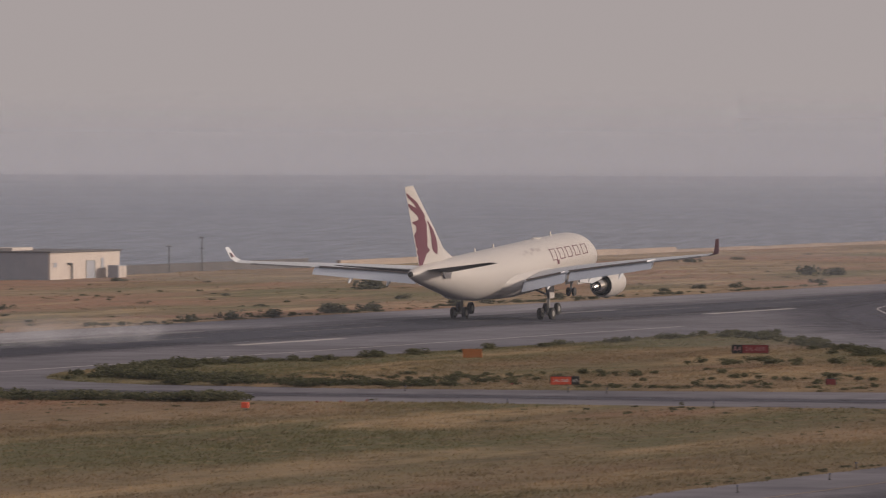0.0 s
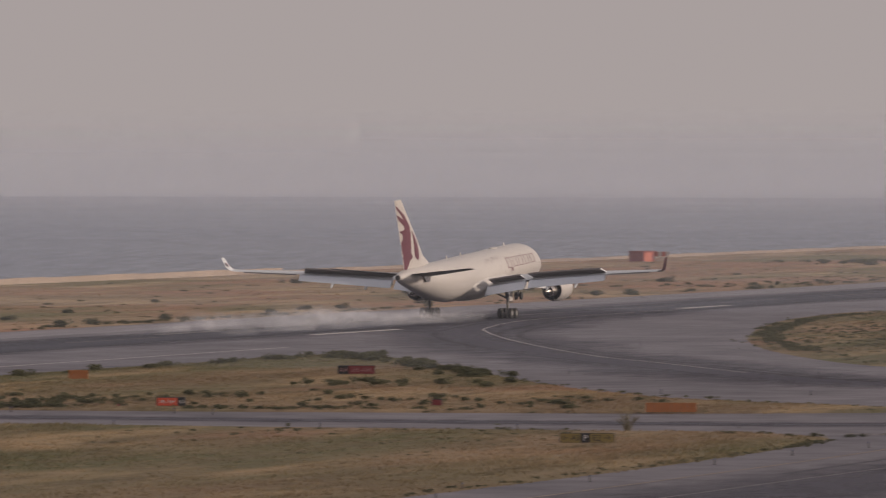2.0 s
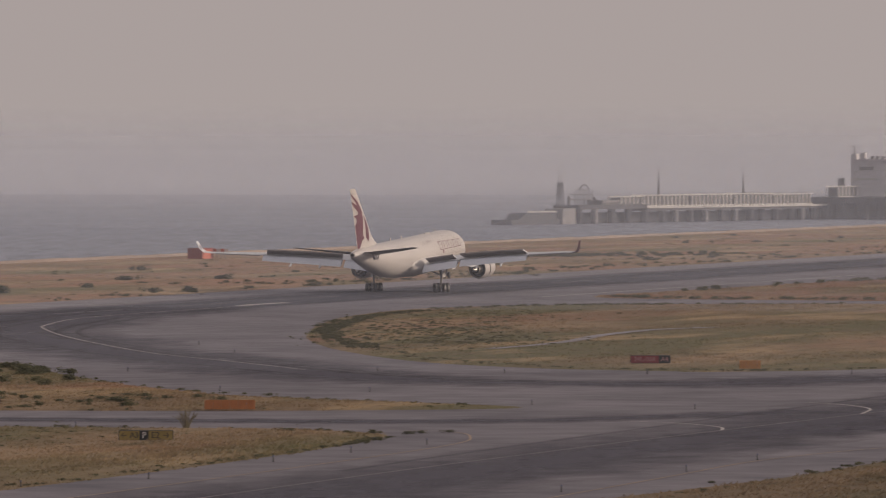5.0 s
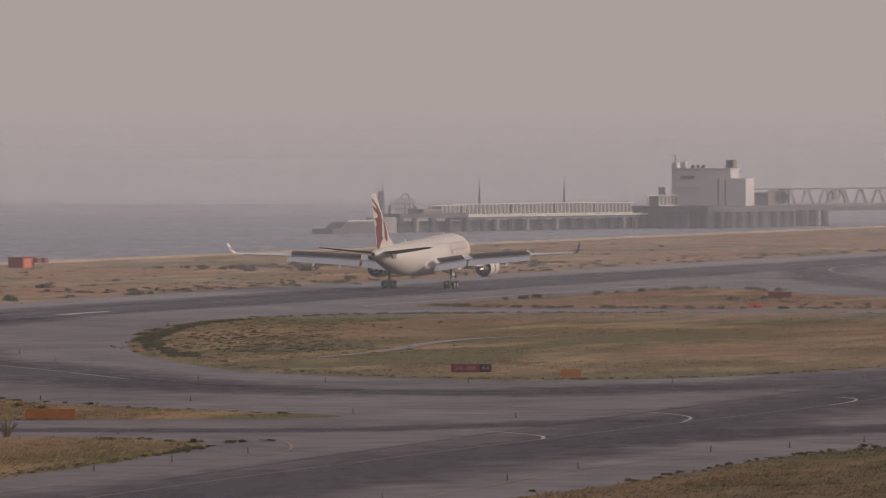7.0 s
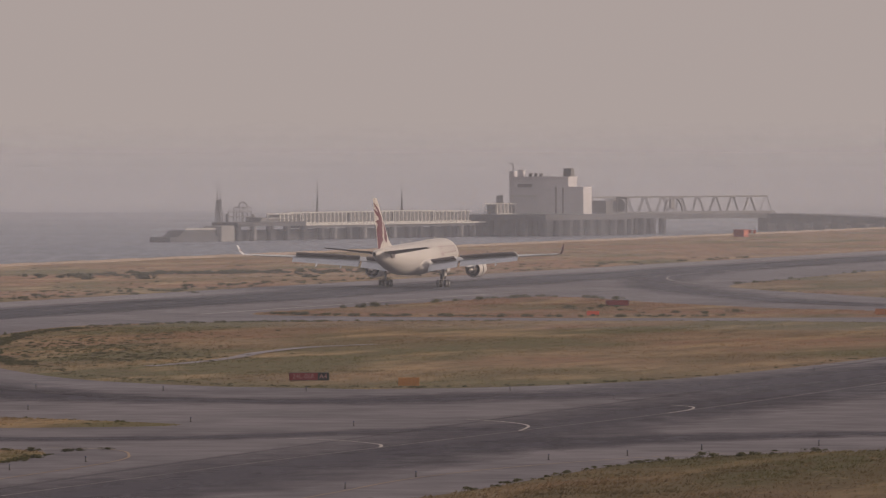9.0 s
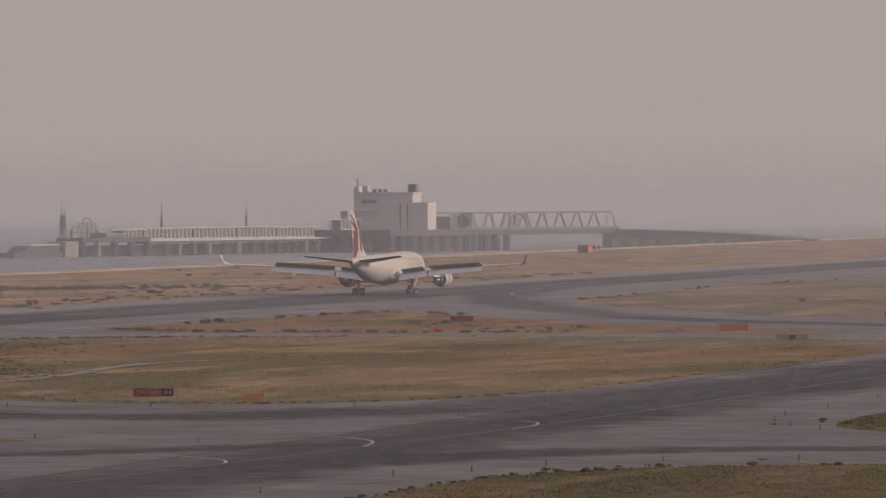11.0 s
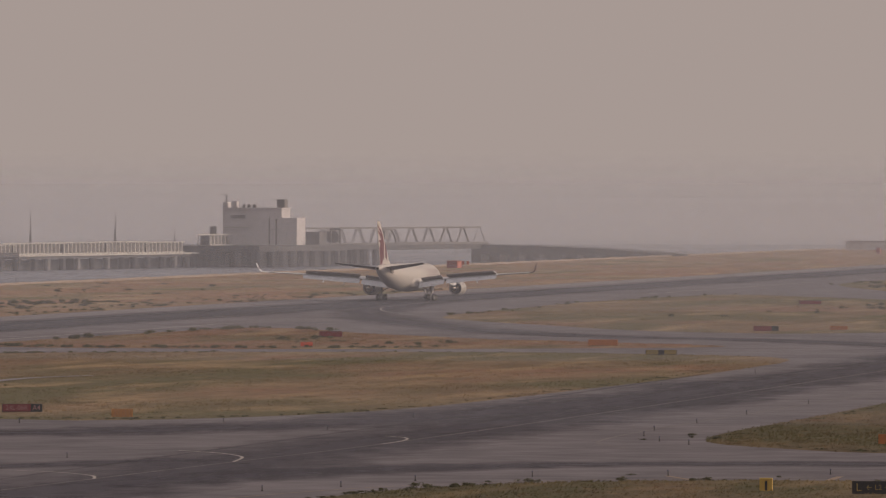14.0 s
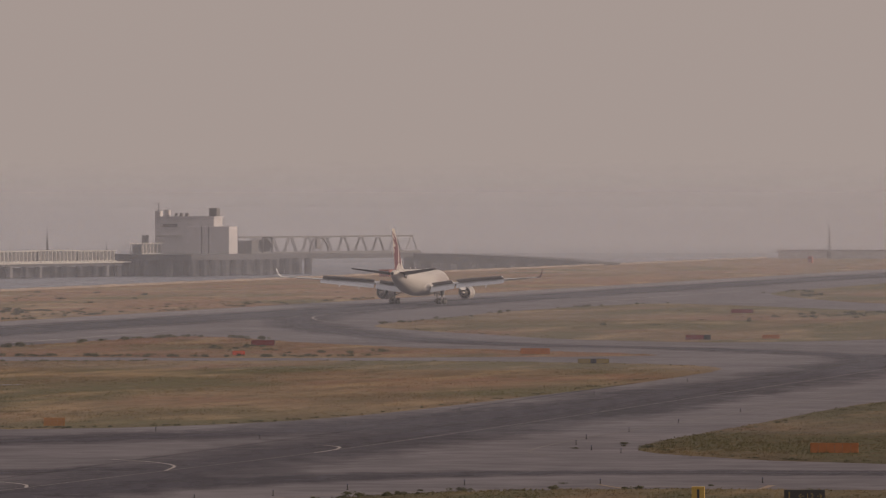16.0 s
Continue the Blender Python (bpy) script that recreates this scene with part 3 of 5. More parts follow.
    part("pylon", loft([[(ex - w, y, z0), (ex + w, y, z0), (ex + w, y, z1), (ex - w, y, z1)] for y, z0, z1, w in ((10.2, 4.25, 4.35, 0.05), (8.6, 3.9, 4.5, 0.26), (5.5, 3.5, 4.45, 0.3), (3.0, 3.3, 4.3, 0.28), (-0.5, 3.7, 4.1, 0.1))]), M_wing, plane, smooth=True)
    # main landing gear
    gx = s * 5.34
    part("main_gear_leg", rods(((gx, 0, 0.3), (gx, 0.1, 2.2), 0.16), ((gx, 0.1, 2.1), (s * 5.1, 0.2, 4.4), 0.26), ((gx, 0.1, 2.2), (s * 2.8, 0.3, 3.3), 0.12), ((gx, -0.3, 1.0), (gx, -0.45, 2.0), 0.07), ((gx, 0.15, 2.2), (gx, 2.2, 3.8), 0.11)), M_gear, plane, "grey main landing gear leg")
    part("gear_door", boxes((gx + s * 0.42 - 0.04, gx + s * 0.42 + 0.04, -0.75, 0.85, 1.9, 4.1), bevel=0.03), M_cream, plane, "cream landing gear door")
    bogie = part("bogie", rods(((0, -1.15, 0), (0, 1.15, 0), 0.15), ((-0.8, -0.99, 0), (0.8, -0.99, 0), 0.1), ((-0.8, 0.99, 0), (0.8, 0.99, 0), 0.1)), M_gear, plane)
    bogie.matrix_basis = pose(gx, 0, 0.7)
    bogies.append((bogie, gx))
    for wx in (-0.7, 0.7):
        for wy in (-0.99, 0.99):
            prof = [(-0.25, 0.0), (-0.25, 0.3), (-0.16, 0.36), (-0.24, 0.44), (-0.26, 0.56), (-0.2, 0.67), (0, 0.7), (0.2, 0.67), (0.26, 0.56), (0.24, 0.44), (0.16, 0.36), (0.25, 0.3), (0.25, 0.0)]
            wbm = loft([[(wx + x, wy + max(r, 0.01) * math.cos(k * math.tau / 20), max(r, 0.01) * math.sin(k * math.tau / 20)) for k in range(20)] for x, r in prof])
            wheel = part("wheel", wbm, [M_tyre, M_gear], bogie, "black tyre on a grey hub", True)
            for p in wheel.data.polygons:
                c = p.center
                p.material_index = 1 if math.hypot(c.y - wy, c.z) < 0.38 else 0

part("fin", loft([airfoil(le, te, (0, z), t, (1, 0)) for le, te, z, t in FIN]), M_cream, plane, "cream tail fin", True)
part("dorsal_fillet", loft([[(-w, y, z0), (w, y, z0), (0.02, y, z1), (-0.02, y, z1)] for y, z0, z1, w in ((-14.4, 7.6, 7.72, 0.05), (-16.4, 7.5, 8.0, 0.22), (-18.8, 7.4, 9.1, 0.28), (-20.4, 7.4, 9.6, 0.2))]), M_cream, plane, smooth=True)
# nose gear
part("nose_gear_leg", rods(((0, 22.2, 0.95), (0, 22.3, 3.2), 0.14), ((0, 22.3, 1.6), (0, 24.2, 3.1), 0.08), ((-0.45, 22.2, 0.88), (0.45, 22.2, 0.88), 0.09)), M_gear, plane)
for wx in (-0.36, 0.36):
    part("nose_wheel", loft([[(wx + x, 22.2 + r * math.cos(k * math.tau / 18), 0.88 + r * math.sin(k * math.tau / 18)) for k in range(18)] for x, r in ((-0.17, 0.05), (-0.18, 0.36), (-0.13, 0.5), (0, 0.53), (0.13, 0.5), (0.18, 0.36), (0.17, 0.05))]), M_tyre, plane, "black nose wheel", True)
for wx in (-0.75, 0.75):
    part("nose_gear_door", boxes((wx - 0.03, wx + 0.03, 22.4, 24.6, 1.7, 2.75), bevel=0.02), M_cream, plane)
part("tail_joint_panel", loft([[(s * 1.75 * k, y, 6.42 + dz) for s in (1,) for y, dz in ((-20.4, 0.25), (-21.6, 0.7), (-23.2, 0.8), (-24.0, 0.4), (-23.2, -0.35), (-21.6, -0.45))] for k in (0.8, 1.0)]), M_chrome, plane, "bare metal plate round the tailplane root")


def fin_point(u, v):
    """u from the trailing edge to the leading edge, v from foot to top, just outside the fin's right face."""
    z = 7.5 + 9.4 * v
    le, te = (np.interp(z, [f[2] for f in FIN], [f[k] for f in FIN]) for k in (0, 1))
    th = np.interp(z, [f[2] for f in FIN], [f[3] for f in FIN])
    w = 1 - u
    half = th * (math.sqrt(max(0, w)) * 1.48 - 0.63 * w - 1.76 * w * w + 1.42 * w ** 3 - 0.51 * w ** 4) * 1.15
    return Vector((max(half, 0.0) + 0.03, te + (le - te) * u, z))


def emblem(name, rows):
    """A plain curved patch on the fin, from rows of v, u0, u1."""
    rows = [tuple(q) for q in spline([Vector(r) for r in rows], 4)]
    bm = bmesh.new()
    grid = []
    for v, u0, u1 in rows:
        grid.append([bm.verts.new(fin_point(u0 + (u1 - u0) * k / 5, v)) for k in range(6)])
    for a, b in zip(grid, grid[1:]):
        for k in range(5):
            bm.faces.new((a[k], a[k + 1], b[k + 1], b[k]))
    part(name, bm, M_maroon, plane, "plain burgundy shape on the fin")


emblem("fin_emblem", [(0.01, 0.01, 0.07), (0.08, 0.01, 0.16), (0.15, 0.03, 0.26), (0.2, 0.01, 0.4), (0.24, 0.05, 0.37), (0.27, 0.02, 0.38), (0.34, 0.03, 0.44), (0.41, 0.03, 0.49), (0.46, 0.13, 0.54), (0.516, 0.15, 0.61), (0.55, 0.06, 0.62), (0.57, 0.05, 0.62), (0.585, 0.3, 0.63), (0.625, 0.34, 0.6), (0.66, 0.27, 0.56), (0.71, 0.13, 0.48), (0.75, 0.04, 0.28), (0.79, 0.0, 0.1)])
emblem("fin_emblem", [(0.6, 0.63, 0.69), (0.66, 0.55, 0.68), (0.72, 0.42, 0.62), (0.78, 0.34, 0.57), (0.82, 0.24, 0.47), (0.87, 0.08, 0.28), (0.92, 0.0, 0.1)])
emblem("fin_emblem", [(0.14, 0.56, 0.6), (0.2, 0.5, 0.67), (0.27, 0.53, 0.73), (0.34, 0.59, 0.77), (0.41, 0.63, 0.79), (0.48, 0.68, 0.78), (0.55, 0.69, 0.74)])


def patch(name, y0, y1, a0, a1, mat, label):
    """A painted bar that follows the fuselage's right side."""
    bm = bmesh.new()
    rows = [[bm.verts.new(((R + 0.02) * math.cos(radians(a0 + (a1 - a0) * k / 4)), y, ZC + (R + 0.02) * math.sin(radians(a0 + (a1 - a0) * k / 4)))) for k in range(5)] for y in (y0, y1)]
    for k in range(4):
        bm.faces.new((rows[0][k], rows[0][k + 1], rows[1][k + 1], rows[1][k]))
    part(name, bm, mat, plane, label)


for k in range(5):
    y, hi = 8.9 + 2.55 * k, 38 - 1.0 * k
    patch("livery_bar", y, y + 0.2, 7, hi, M_maroon, "plain burgundy livery bar")
    patch("livery_bar", y + 1.5, y + 1.69, 7, hi - 2, M_maroon, "plain burgundy livery bar")
    patch("livery_bar", y + 0.2, y + 1.5, hi - 4, hi - 2, M_maroon, "plain burgundy livery bar")
    patch("livery_bar", y + 0.2, y + 1.5, 7, 9, M_maroon, "plain burgundy livery bar")
patch("livery_bar", 10.3, 11.0, -3, 7, M_maroon, "plain burgundy livery bar")
for y, w, a in ((0.6, 0.5, 36), (1.5, 0.9, 42), (2.8, 0.5, 34), (3.7, 1.1, 44), (5.2, 0.5, 40), (6.0, 0.5, 42)):
    patch("livery_bar", y, y + w, a - 4, a + 5, M_greytext, "small grey livery bar")

RISE = ((0.0, 0.46), (0.5, 0.44), (1.0, 0.42), (1.5, 0.4), (2.0, 0.38), (2.5, 0.36), (3.0, 0.34), (3.5, 0.33), (4.2, 0.31), (5.0, 0.28), (6.0, 0.25), (7.5, 0.19), (9.0, 0.12), (11.0, 0.0), (12.5, -0.08), (14.5, -0.18), (16.0, -0.2))
YAW = ((0.0, 1.2), (1.5, 1.7), (2.5, 1.6), (3.5, 0.9), (5.0, 0.4), (7.5, 0.0), (16.0, 0.0))      # a slight crab angle that dies out
PATH = [(t, -329.8, y, 0.0, p, r) for t, y, p, r in (
    (0.0, 823.9, 3.6, -1.2), (0.5, 855.5, 3.6, -0.9), (1.0, 887.2, 3.5, -0.6), (1.5, 919.0, 3.4, -0.4), (2.0, 949.3, 3.3, -0.3), (2.5, 979.2, 3.2, -0.3), (3.0, 1008.8, 3.1, -0.3), (3.5, 1038.1, 3.0, -0.3),
    (4.2, 1079.3, 2.9, -0.3), (5.0, 1125.8, 2.7, -0.3), (6.0, 1182.9, 2.5, -0.3), (7.5, 1267.2, 2.2, -0.3), (9.0, 1349.2, 1.7, -0.3), (11.0, 1452.5, 0.8, -0.2), (12.5, 1526.7, 0.1, -0.1), (14.5, 1620.2, -0.4, 0.0), (16.0, 1685.5, -0.5, 0.0))]

# ---- shrubs and weeds ----
def shrub_mesh(seed, n=340):
    rng = np.random.default_rng(seed)
    lumps = [(rng.normal(0, 0.55), rng.normal(0, 0.4), 0.35 + 0.3 * rng.random(), 0.35 + 0.35 * rng.random()) for _ in range(7)]
    verts, faces = [], []
    for _ in range(n):
        lx, ly, lz, lr = lumps[rng.integers(7)]
        d = rng.normal(0, 1, 3)
        d /= np.linalg.norm(d)
        c = np.array((lx, ly, lz)) + d * lr * (0.45 + 0.6 * rng.random())
        c[2] = max(c[2], 0.03)
        a, b = rng.normal(0, 1, 3), rng.normal(0, 1, 3)
        a, b = a / np.linalg.norm(a) * 0.135, b / np.linalg.norm(b) * 0.115
        k = len(verts)
        verts += [tuple(c - a), tuple(c + b), tuple(c + a), tuple(c - b)]
        faces.append((k, k + 1, k + 2, k + 3))
    me = bpy.data.meshes.new("shrub")
    me.from_pydata(verts, [], faces)
    me.materials.append(M_leaf)
    return me


SHRUBS = [shrub_mesh(k) for k in range(5)]
rng = random.Random(4)


def shrub(x, y, size, z=0.0, wide=1.4, label="dark green low shrub on dry grass"):
    ob = tagged(new("shrub", SHRUBS[rng.randrange(5)]), label, "shrub", "shrubs on the verges")
    ob.matrix_basis = pose(x, y, z, 0, 0, rng.uniform(0, 360)) @ Matrix.Diagonal((size * wide, size * wide, size, 1))


# larger shrubs that stand out on the far verge
for x, y, s in ((-359, 841, 1.2), (-357.5, 821, 0.9), (-357.5, 809, 0.9), (-358, 798, 0.8), (-406, 966, 1.3), (-361, 859, 0.8), (-386, 1085, 1.5), (-382, 1087, 1.3), (-365, 983, 0.8),
                (-363, 992, 0.8), (-363, 964, 0.7), (-404, 960, 1.5), (-358, 839, 1.1), (-359, 852, 0.9), (-359, 880, 0.9), (-360, 893, 0.8), (-362, 923, 0.8), (-364, 1028, 0.8), (-383, 1131, 0.9),
                (-386, 1211, 1.0), (-363, 1102, 0.8), (-362, 1117, 0.8), (-398, 1196, 1.0), (-400, 1417, 1.4), (-408, 1408, 1.2), (-373, 1439, 1.0), (-430, 1300, 1.0), (-440, 1180, 1.0)):
    shrub(x, y, s, 0.05, 1.5)
# ragged row along the far runway edge and loose ones behind it
for k in range(40):
    shrub(rng.uniform(-470, -366), rng.uniform(760, 1900), rng.uniform(0.3, 0.7), 0.1, 1.8)
# weeds round the islands


def weed_patch(spots, label):
    """One ragged mass of weeds from spots of x, y, size, z."""
    verts, faces = [], []
    for x, y, size, z in spots:
        src = SHRUBS[rng.randrange(5)]
        turn = rng.uniform(0, 6.28)
        c, s_ = math.cos(turn), math.sin(turn)
        k0 = len(verts)
        for v in src.vertices:
            verts.append((x + (v.co.x * c - v.co.y * s_) * size * 1.5, y + (v.co.x * s_ + v.co.y * c) * size * 1.5, z + v.co.z * size * 0.95))
        faces += [[k0 + i for i in p.vertices] for p in src.polygons]
    me = bpy.data.meshes.new("weeds")
    me.from_pydata(verts, [], faces)
    me.materials.append(M_weed)
    tagged(new("weeds", me), label, "weeds", kind="stuff")


def row_of_shrubs(points, n, low, high, spread=1.5, z=0.06, label="dark green weeds at the pavement's edge"):
    line = [Vector((q[0], q[1])) for q in spline(points, 10)]
    spots = []
    for _ in range(n):
        p = line[rng.randrange(len(line))]
        spots.append((p.x + rng.gauss(0, spread), p.y + rng.gauss(0, spread * 2), rng.uniform(low, high) * 0.8, z))
    weed_patch(spots, label)


row_of_shrubs([(-358.5, 690), (-359.5, 900), (-359, 1200), (-359.5, 1500), (-359, 1800)], 190, 0.2, 0.6, 1.3)
row_of_shrubs([(-283, 613), (-288, 640), (-285, 668), (-282, 720), (-280, 765)], 70, 0.35, 0.85)
row_of_shrubs([(-281, 768), (-260, 733), (-241, 698)], 80, 0.35, 0.8, 1.2)
for x0, y0, y1, n in ((-372, 720, 1100, 70), (-385, 760, 1500, 130), (-400, 900, 1900, 130), (-420, 850, 1700, 90), (-440, 900, 2000, 90), (-372, 1200, 2000, 110)):
    row_of_shrubs([(x0, y0), (x0 - 4, (y0 + y1) / 2), (x0, y1)], n, 0.12, 0.42, 7, 0.12, "scattered weeds in dry grass")
row_of_shrubs([(-285, 622), (-280, 612), (-273, 606), (-266, 604)], 150, 0.55, 1.1, 0.8)
row_of_shrubs([(-287, 630), (-290, 644), (-286, 656)], 60, 0.5, 1.0, 0.8)
row_of_shrubs([(-358.5, 790), (-359, 860), (-359.5, 940), (-360, 1010)], 150, 0.15, 0.42, 1.0, 0.02, "low weeds along the runway strip")
row_of_shrubs([(-270, 602), (-264, 600.5), (-256, 600), (-246, 600)], 130, 0.4, 0.8, 0.9)
row_of_shrubs([(-288, 990), (-284.5, 955), (-275.5, 912), (-269, 885), (-255.5, 842), (-239.5, 802)], 320, 0.18, 0.4, 0.8, 0.03)
row_of_shrubs([(-278, 980), (-266, 925), (-255, 880), (-243, 845), (-232, 822)], 620, 0.1, 0.3, 6.5, 0.04, "low olive weeds in the dry grass")
row_of_shrubs([(-424, 1440), (-418, 1475), (-408, 1500), (-398, 1510), (-380, 1535)], 170, 0.4, 0.9, 5, 0.2, "dark weeds along the runway strip")
row_of_shrubs([(-366, 1180), (-364, 1300), (-366, 1480), (-364, 1700)], 150, 0.25, 0.6, 5, 0.2, "dark weeds along the runway strip")
row_of_shrubs([(-262, 552), (-235, 554), (-205, 556), (-182, 558)], 130, 0.08, 0.25, 3.0, 0.08, "low olive weeds in the dry grass")
row_of_shrubs([(-255, 505), (-225, 515), (-200, 520), (-175, 535)], 150, 0.06, 0.18, 8.0, 0.1, "low olive weeds in the dry grass")
row_of_shrubs([(-234, 602), (-222, 604), (-210, 607)], 40, 0.2, 0.5, 0.9)
row_of_shrubs([(-270, 620), (-255, 612), (-244, 618), (-222, 625), (-205, 622)], 120, 0.2, 0.5, 4, 0.2)
row_of_shrubs([(-272, 556), (-264, 558.5), (-256, 559.5), (-249, 560)], 90, 0.55, 1.1, 1.0)
row_of_shrubs([(-245, 660), (-236, 664), (-228, 662)], 16, 0.4, 0.8, 2.5, 0.4)
row_of_shrubs([(-250, 620), (-240, 625), (-225, 612)], 16, 0.3, 0.6, 4, 0.3)
row_of_shrubs([(-289, 1005), (-282, 1028), (-268, 1040), (-245, 1047)], 110, 0.15, 0.4, 0.9, 0.03)
row_of_shrubs([(-287, 1092), (-275, 1082), (-250, 1080), (-222, 1088)], 80, 0.25, 0.6, 1.0)
row_of_shrubs([(-290, 1140), (-287, 1200), (-283, 1248), (-266, 1225)], 24, 0.4, 0.9, 1.2)
row_of_shrubs([(-256, 1160), (-246, 1135), (-225, 1110)], 12, 0.3, 0.8, 3, 0.05)
row_of_shrubs([(-280, 1700), (-286, 1600), (-282, 1480), (-277, 1390)], 26, 0.3, 0.6, 1.5)
row_of_shrubs([(-230, 1400), (-200, 1600), (-215, 1480)], 60, 0.3, 0.7, 6, 0.05)
row_of_shrubs([(-285, 1912), (-280, 1950), (-255, 1800)], 12, 0.4, 0.8, 2)
row_of_shrubs([(-200, 563), (-180, 563), (-167, 560)], 12, 0.2, 0.45, 0.8)
row_of_shrubs([(-117, 548), (-110, 568), (-95, 577)], 10, 0.2, 0.45, 0.8)
# rows of tiny weeds added for the dark shadow line under the grass edges
for line, n in (([(-240, 806), (-220, 762), (-205, 741), (-190, 730), (-174, 734), (-161, 770), (-157, 860), (-157, 950)], 220), ([(-164, 552), (-162.5, 540), (-162, 500), (-163, 440)], 120),
                ([(-118, 440), (-118, 500), (-117.5, 545), (-110, 566), (-90, 577), (-50, 578)], 120), ([(-112, 690), (-112.5, 760), (-112, 850)], 70), ([(-111, 678), (-102, 658), (-88, 645), (-62, 642)], 60),
                ([(-266, 561), (-246, 561), (-219, 561.5), (-190, 564)], 90), ([(-215, 602.5), (-195, 607), (-176, 619)], 60), ([(-232, 686), (-205, 645), (-178, 625)], 70),
                ([(-262, 1334), (-240, 1289), (-215, 1240), (-182, 1222)], 60), ([(-262, 1027), (-240, 1049), (-205, 1057), (-166, 1034)], 60)):
    row_of_shrubs(line, n, 0.08, 0.24, 0.5, 0.02, "low weeds added to draw the shadow line of the grass edge")
for x, y in ((-164, 560), (-163.5, 562), (-162, 564), (-163, 548), (-112, 573), (-109, 574), (-104, 590), (-92, 588), (-121, 483), (-112, 680), (-115, 684), (-116, 690), (-118, 676)):
    shrub(x, y, rng.uniform(0.12, 0.28), 0.0, 2.2, "weeds growing from a pavement joint")

# a bare dry plant beside the direction sign
bm = bmesh.new()
for k in range(16):
    a, l = k * 2.4, 0.7 + 0.5 * rng.random()
    tip = (math.cos(a) * 0.55 * rng.random(), math.sin(a) * 0.5 * rng.random(), l)
    rod(bm, (0.08 * math.cos(a), 0.08 * math.sin(a), 0), tip, 0.035, 0.012, 4)
    rod(bm, [v * 0.6 for v in tip], (tip[0] * 1.5, tip[1] * 1.4, l * 0.95), 0.025, 0.008, 4)
bush = link("dry_bush", bm, material("dry_twigs", (0.12, 0.1, 0.06), (0.2, 0.17, 0.1), 4, 0.9))
bush.matrix_basis = pose(-183, 564, 0.05) @ Matrix.Scale(1.5, 4)
tagged(bush, "bare grey-brown dry bush beside the taxiway", "bush")

# ---- airfield signs ----
M_red = material("red_sign_face", (0.2, 0.028, 0.034), (0.26, 0.04, 0.046), 1, 0.5)
# one holding sign has sunlight put into this orange-red; elsewhere plain colour
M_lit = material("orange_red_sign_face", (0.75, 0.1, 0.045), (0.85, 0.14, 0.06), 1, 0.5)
M_dark = material("black_sign_face", (0.018, 0.018, 0.02), (0.03, 0.03, 0.032), 1, 0.5)
M_amber = material("dull_yellow_sign_face", (0.26, 0.19, 0.05), (0.34, 0.25, 0.07), 1, 0.5)
M_orange = material("faded_orange_board", (0.42, 0.15, 0.045), (0.56, 0.21, 0.07), 1.5, 0.7)
M_orange2 = material("pale_orange_board", (0.44, 0.2, 0.06), (0.55, 0.27, 0.09), 1.5, 0.7)
M_letter = material("sign_lettering", (0.75, 0.7, 0.64), (0.82, 0.77, 0.7), 1, 0.6)
M_dim = material("dim_sign_lettering", (0.34, 0.17, 0.17), (0.42, 0.22, 0.22), 1, 0.6)
M_metal = material("galvanised_steel", (0.25, 0.25, 0.25), (0.36, 0.35, 0.34), 3, 0.5, 0.6)
M_bright = material("bright_yellow_paint", (0.5, 0.33, 0.06), (0.6, 0.4, 0.09), 1.5, 0.6)


def sign(x, y, height, panels, label, turn=14, z=0.0):
    """panels from left to right: width, face material, words, letter material."""
    total = sum(p[0] for p in panels)
    ob = thing("airfield_sign", label, "sign", at=pose(x, y, z, 0, 0, turn))
    part("casing", boxes((-total / 2 - 0.05, total / 2 + 0.05, 0.02, 0.24, 0.14, height + 0.04), bevel=0.02), M_dark, ob)
    for lx in (-total / 2 + 0.3, total / 2 - 0.3):
        part("leg", rods(((lx, 0.12, -0.15), (lx, 0.12, 0.2), 0.05)), M_metal, ob)
    at = -total / 2
    for w, face, words, ink in panels:
        part("panel", boxes((at + 0.01, at + w - 0.01, -0.012, 0.02, 0.18, height)), face, ob)
        if words:
            tc = bpy.data.curves.new("lettering", "FONT")
            tc.body, tc.align_x, tc.align_y, tc.size, tc.extrude = words, "CENTER", "CENTER", min((height - 0.18) * 0.95, w / (0.58 * len(words) + 0.3)), 0.004
            tc.materials.append(ink)
            t = new("lettering", tc)
            t.parent = ob
            t.matrix_basis = pose(at + w / 2, -0.018, 0.18 + (height - 0.18) / 2, 90, 0, 0)
        at += w
    return ob


sign(-237, 605.5, 0.85, [(1.75, M_lit, "24L-06R", M_letter), (0.62, M_dark, "A3", M_letter)], "red and black runway holding sign coloured orange-red as if sunlit", 20, 0.03)
sign(-254, 698, 0.95, [(1.0, M_dark, "A4", M_dim), (2.5, M_red, "24L-06R", M_dim)], "dark red and black runway holding sign", 20, 0.06)
sign(-178, 539, 0.85, [(1.5, M_amber, "\u2190 A3", M_dark), (0.66, M_dark, "P", M_letter), (1.8, M_amber, "E2 \u2192", M_dark)], "dull yellow and black taxiway direction sign", 18)
sign(-194, 749, 0.9, [(2.85, M_red, "24L-06R", M_dim), (1.1, M_dark, "A4", M_dim)], "dark red and black runway holding sign", 15)
sign(-252, 1163, 0.95, [(3.5, M_red, "", None)], "plain dark red holding sign among weeds", 12, 0.08)
sign(-195, 1233, 0.9, [(2.9, M_red, "", None), (1.1, M_dark, "", None)], "dark red and black holding sign", 9)
sign(-179, 1040, 0.75, [(1.7, M_amber, "", None), (0.8, M_dark, "", None), (1.7, M_amber, "", None)], "dull yellow and black direction sign", 10, 0.04)
sign(-79.5, 552, 1.05, [(0.85, M_dark, "L", M_amber), (2.0, M_dark, "\u2190 L2 \u2192", M_amber)], "black taxiway sign with dim yellow letters", 8)
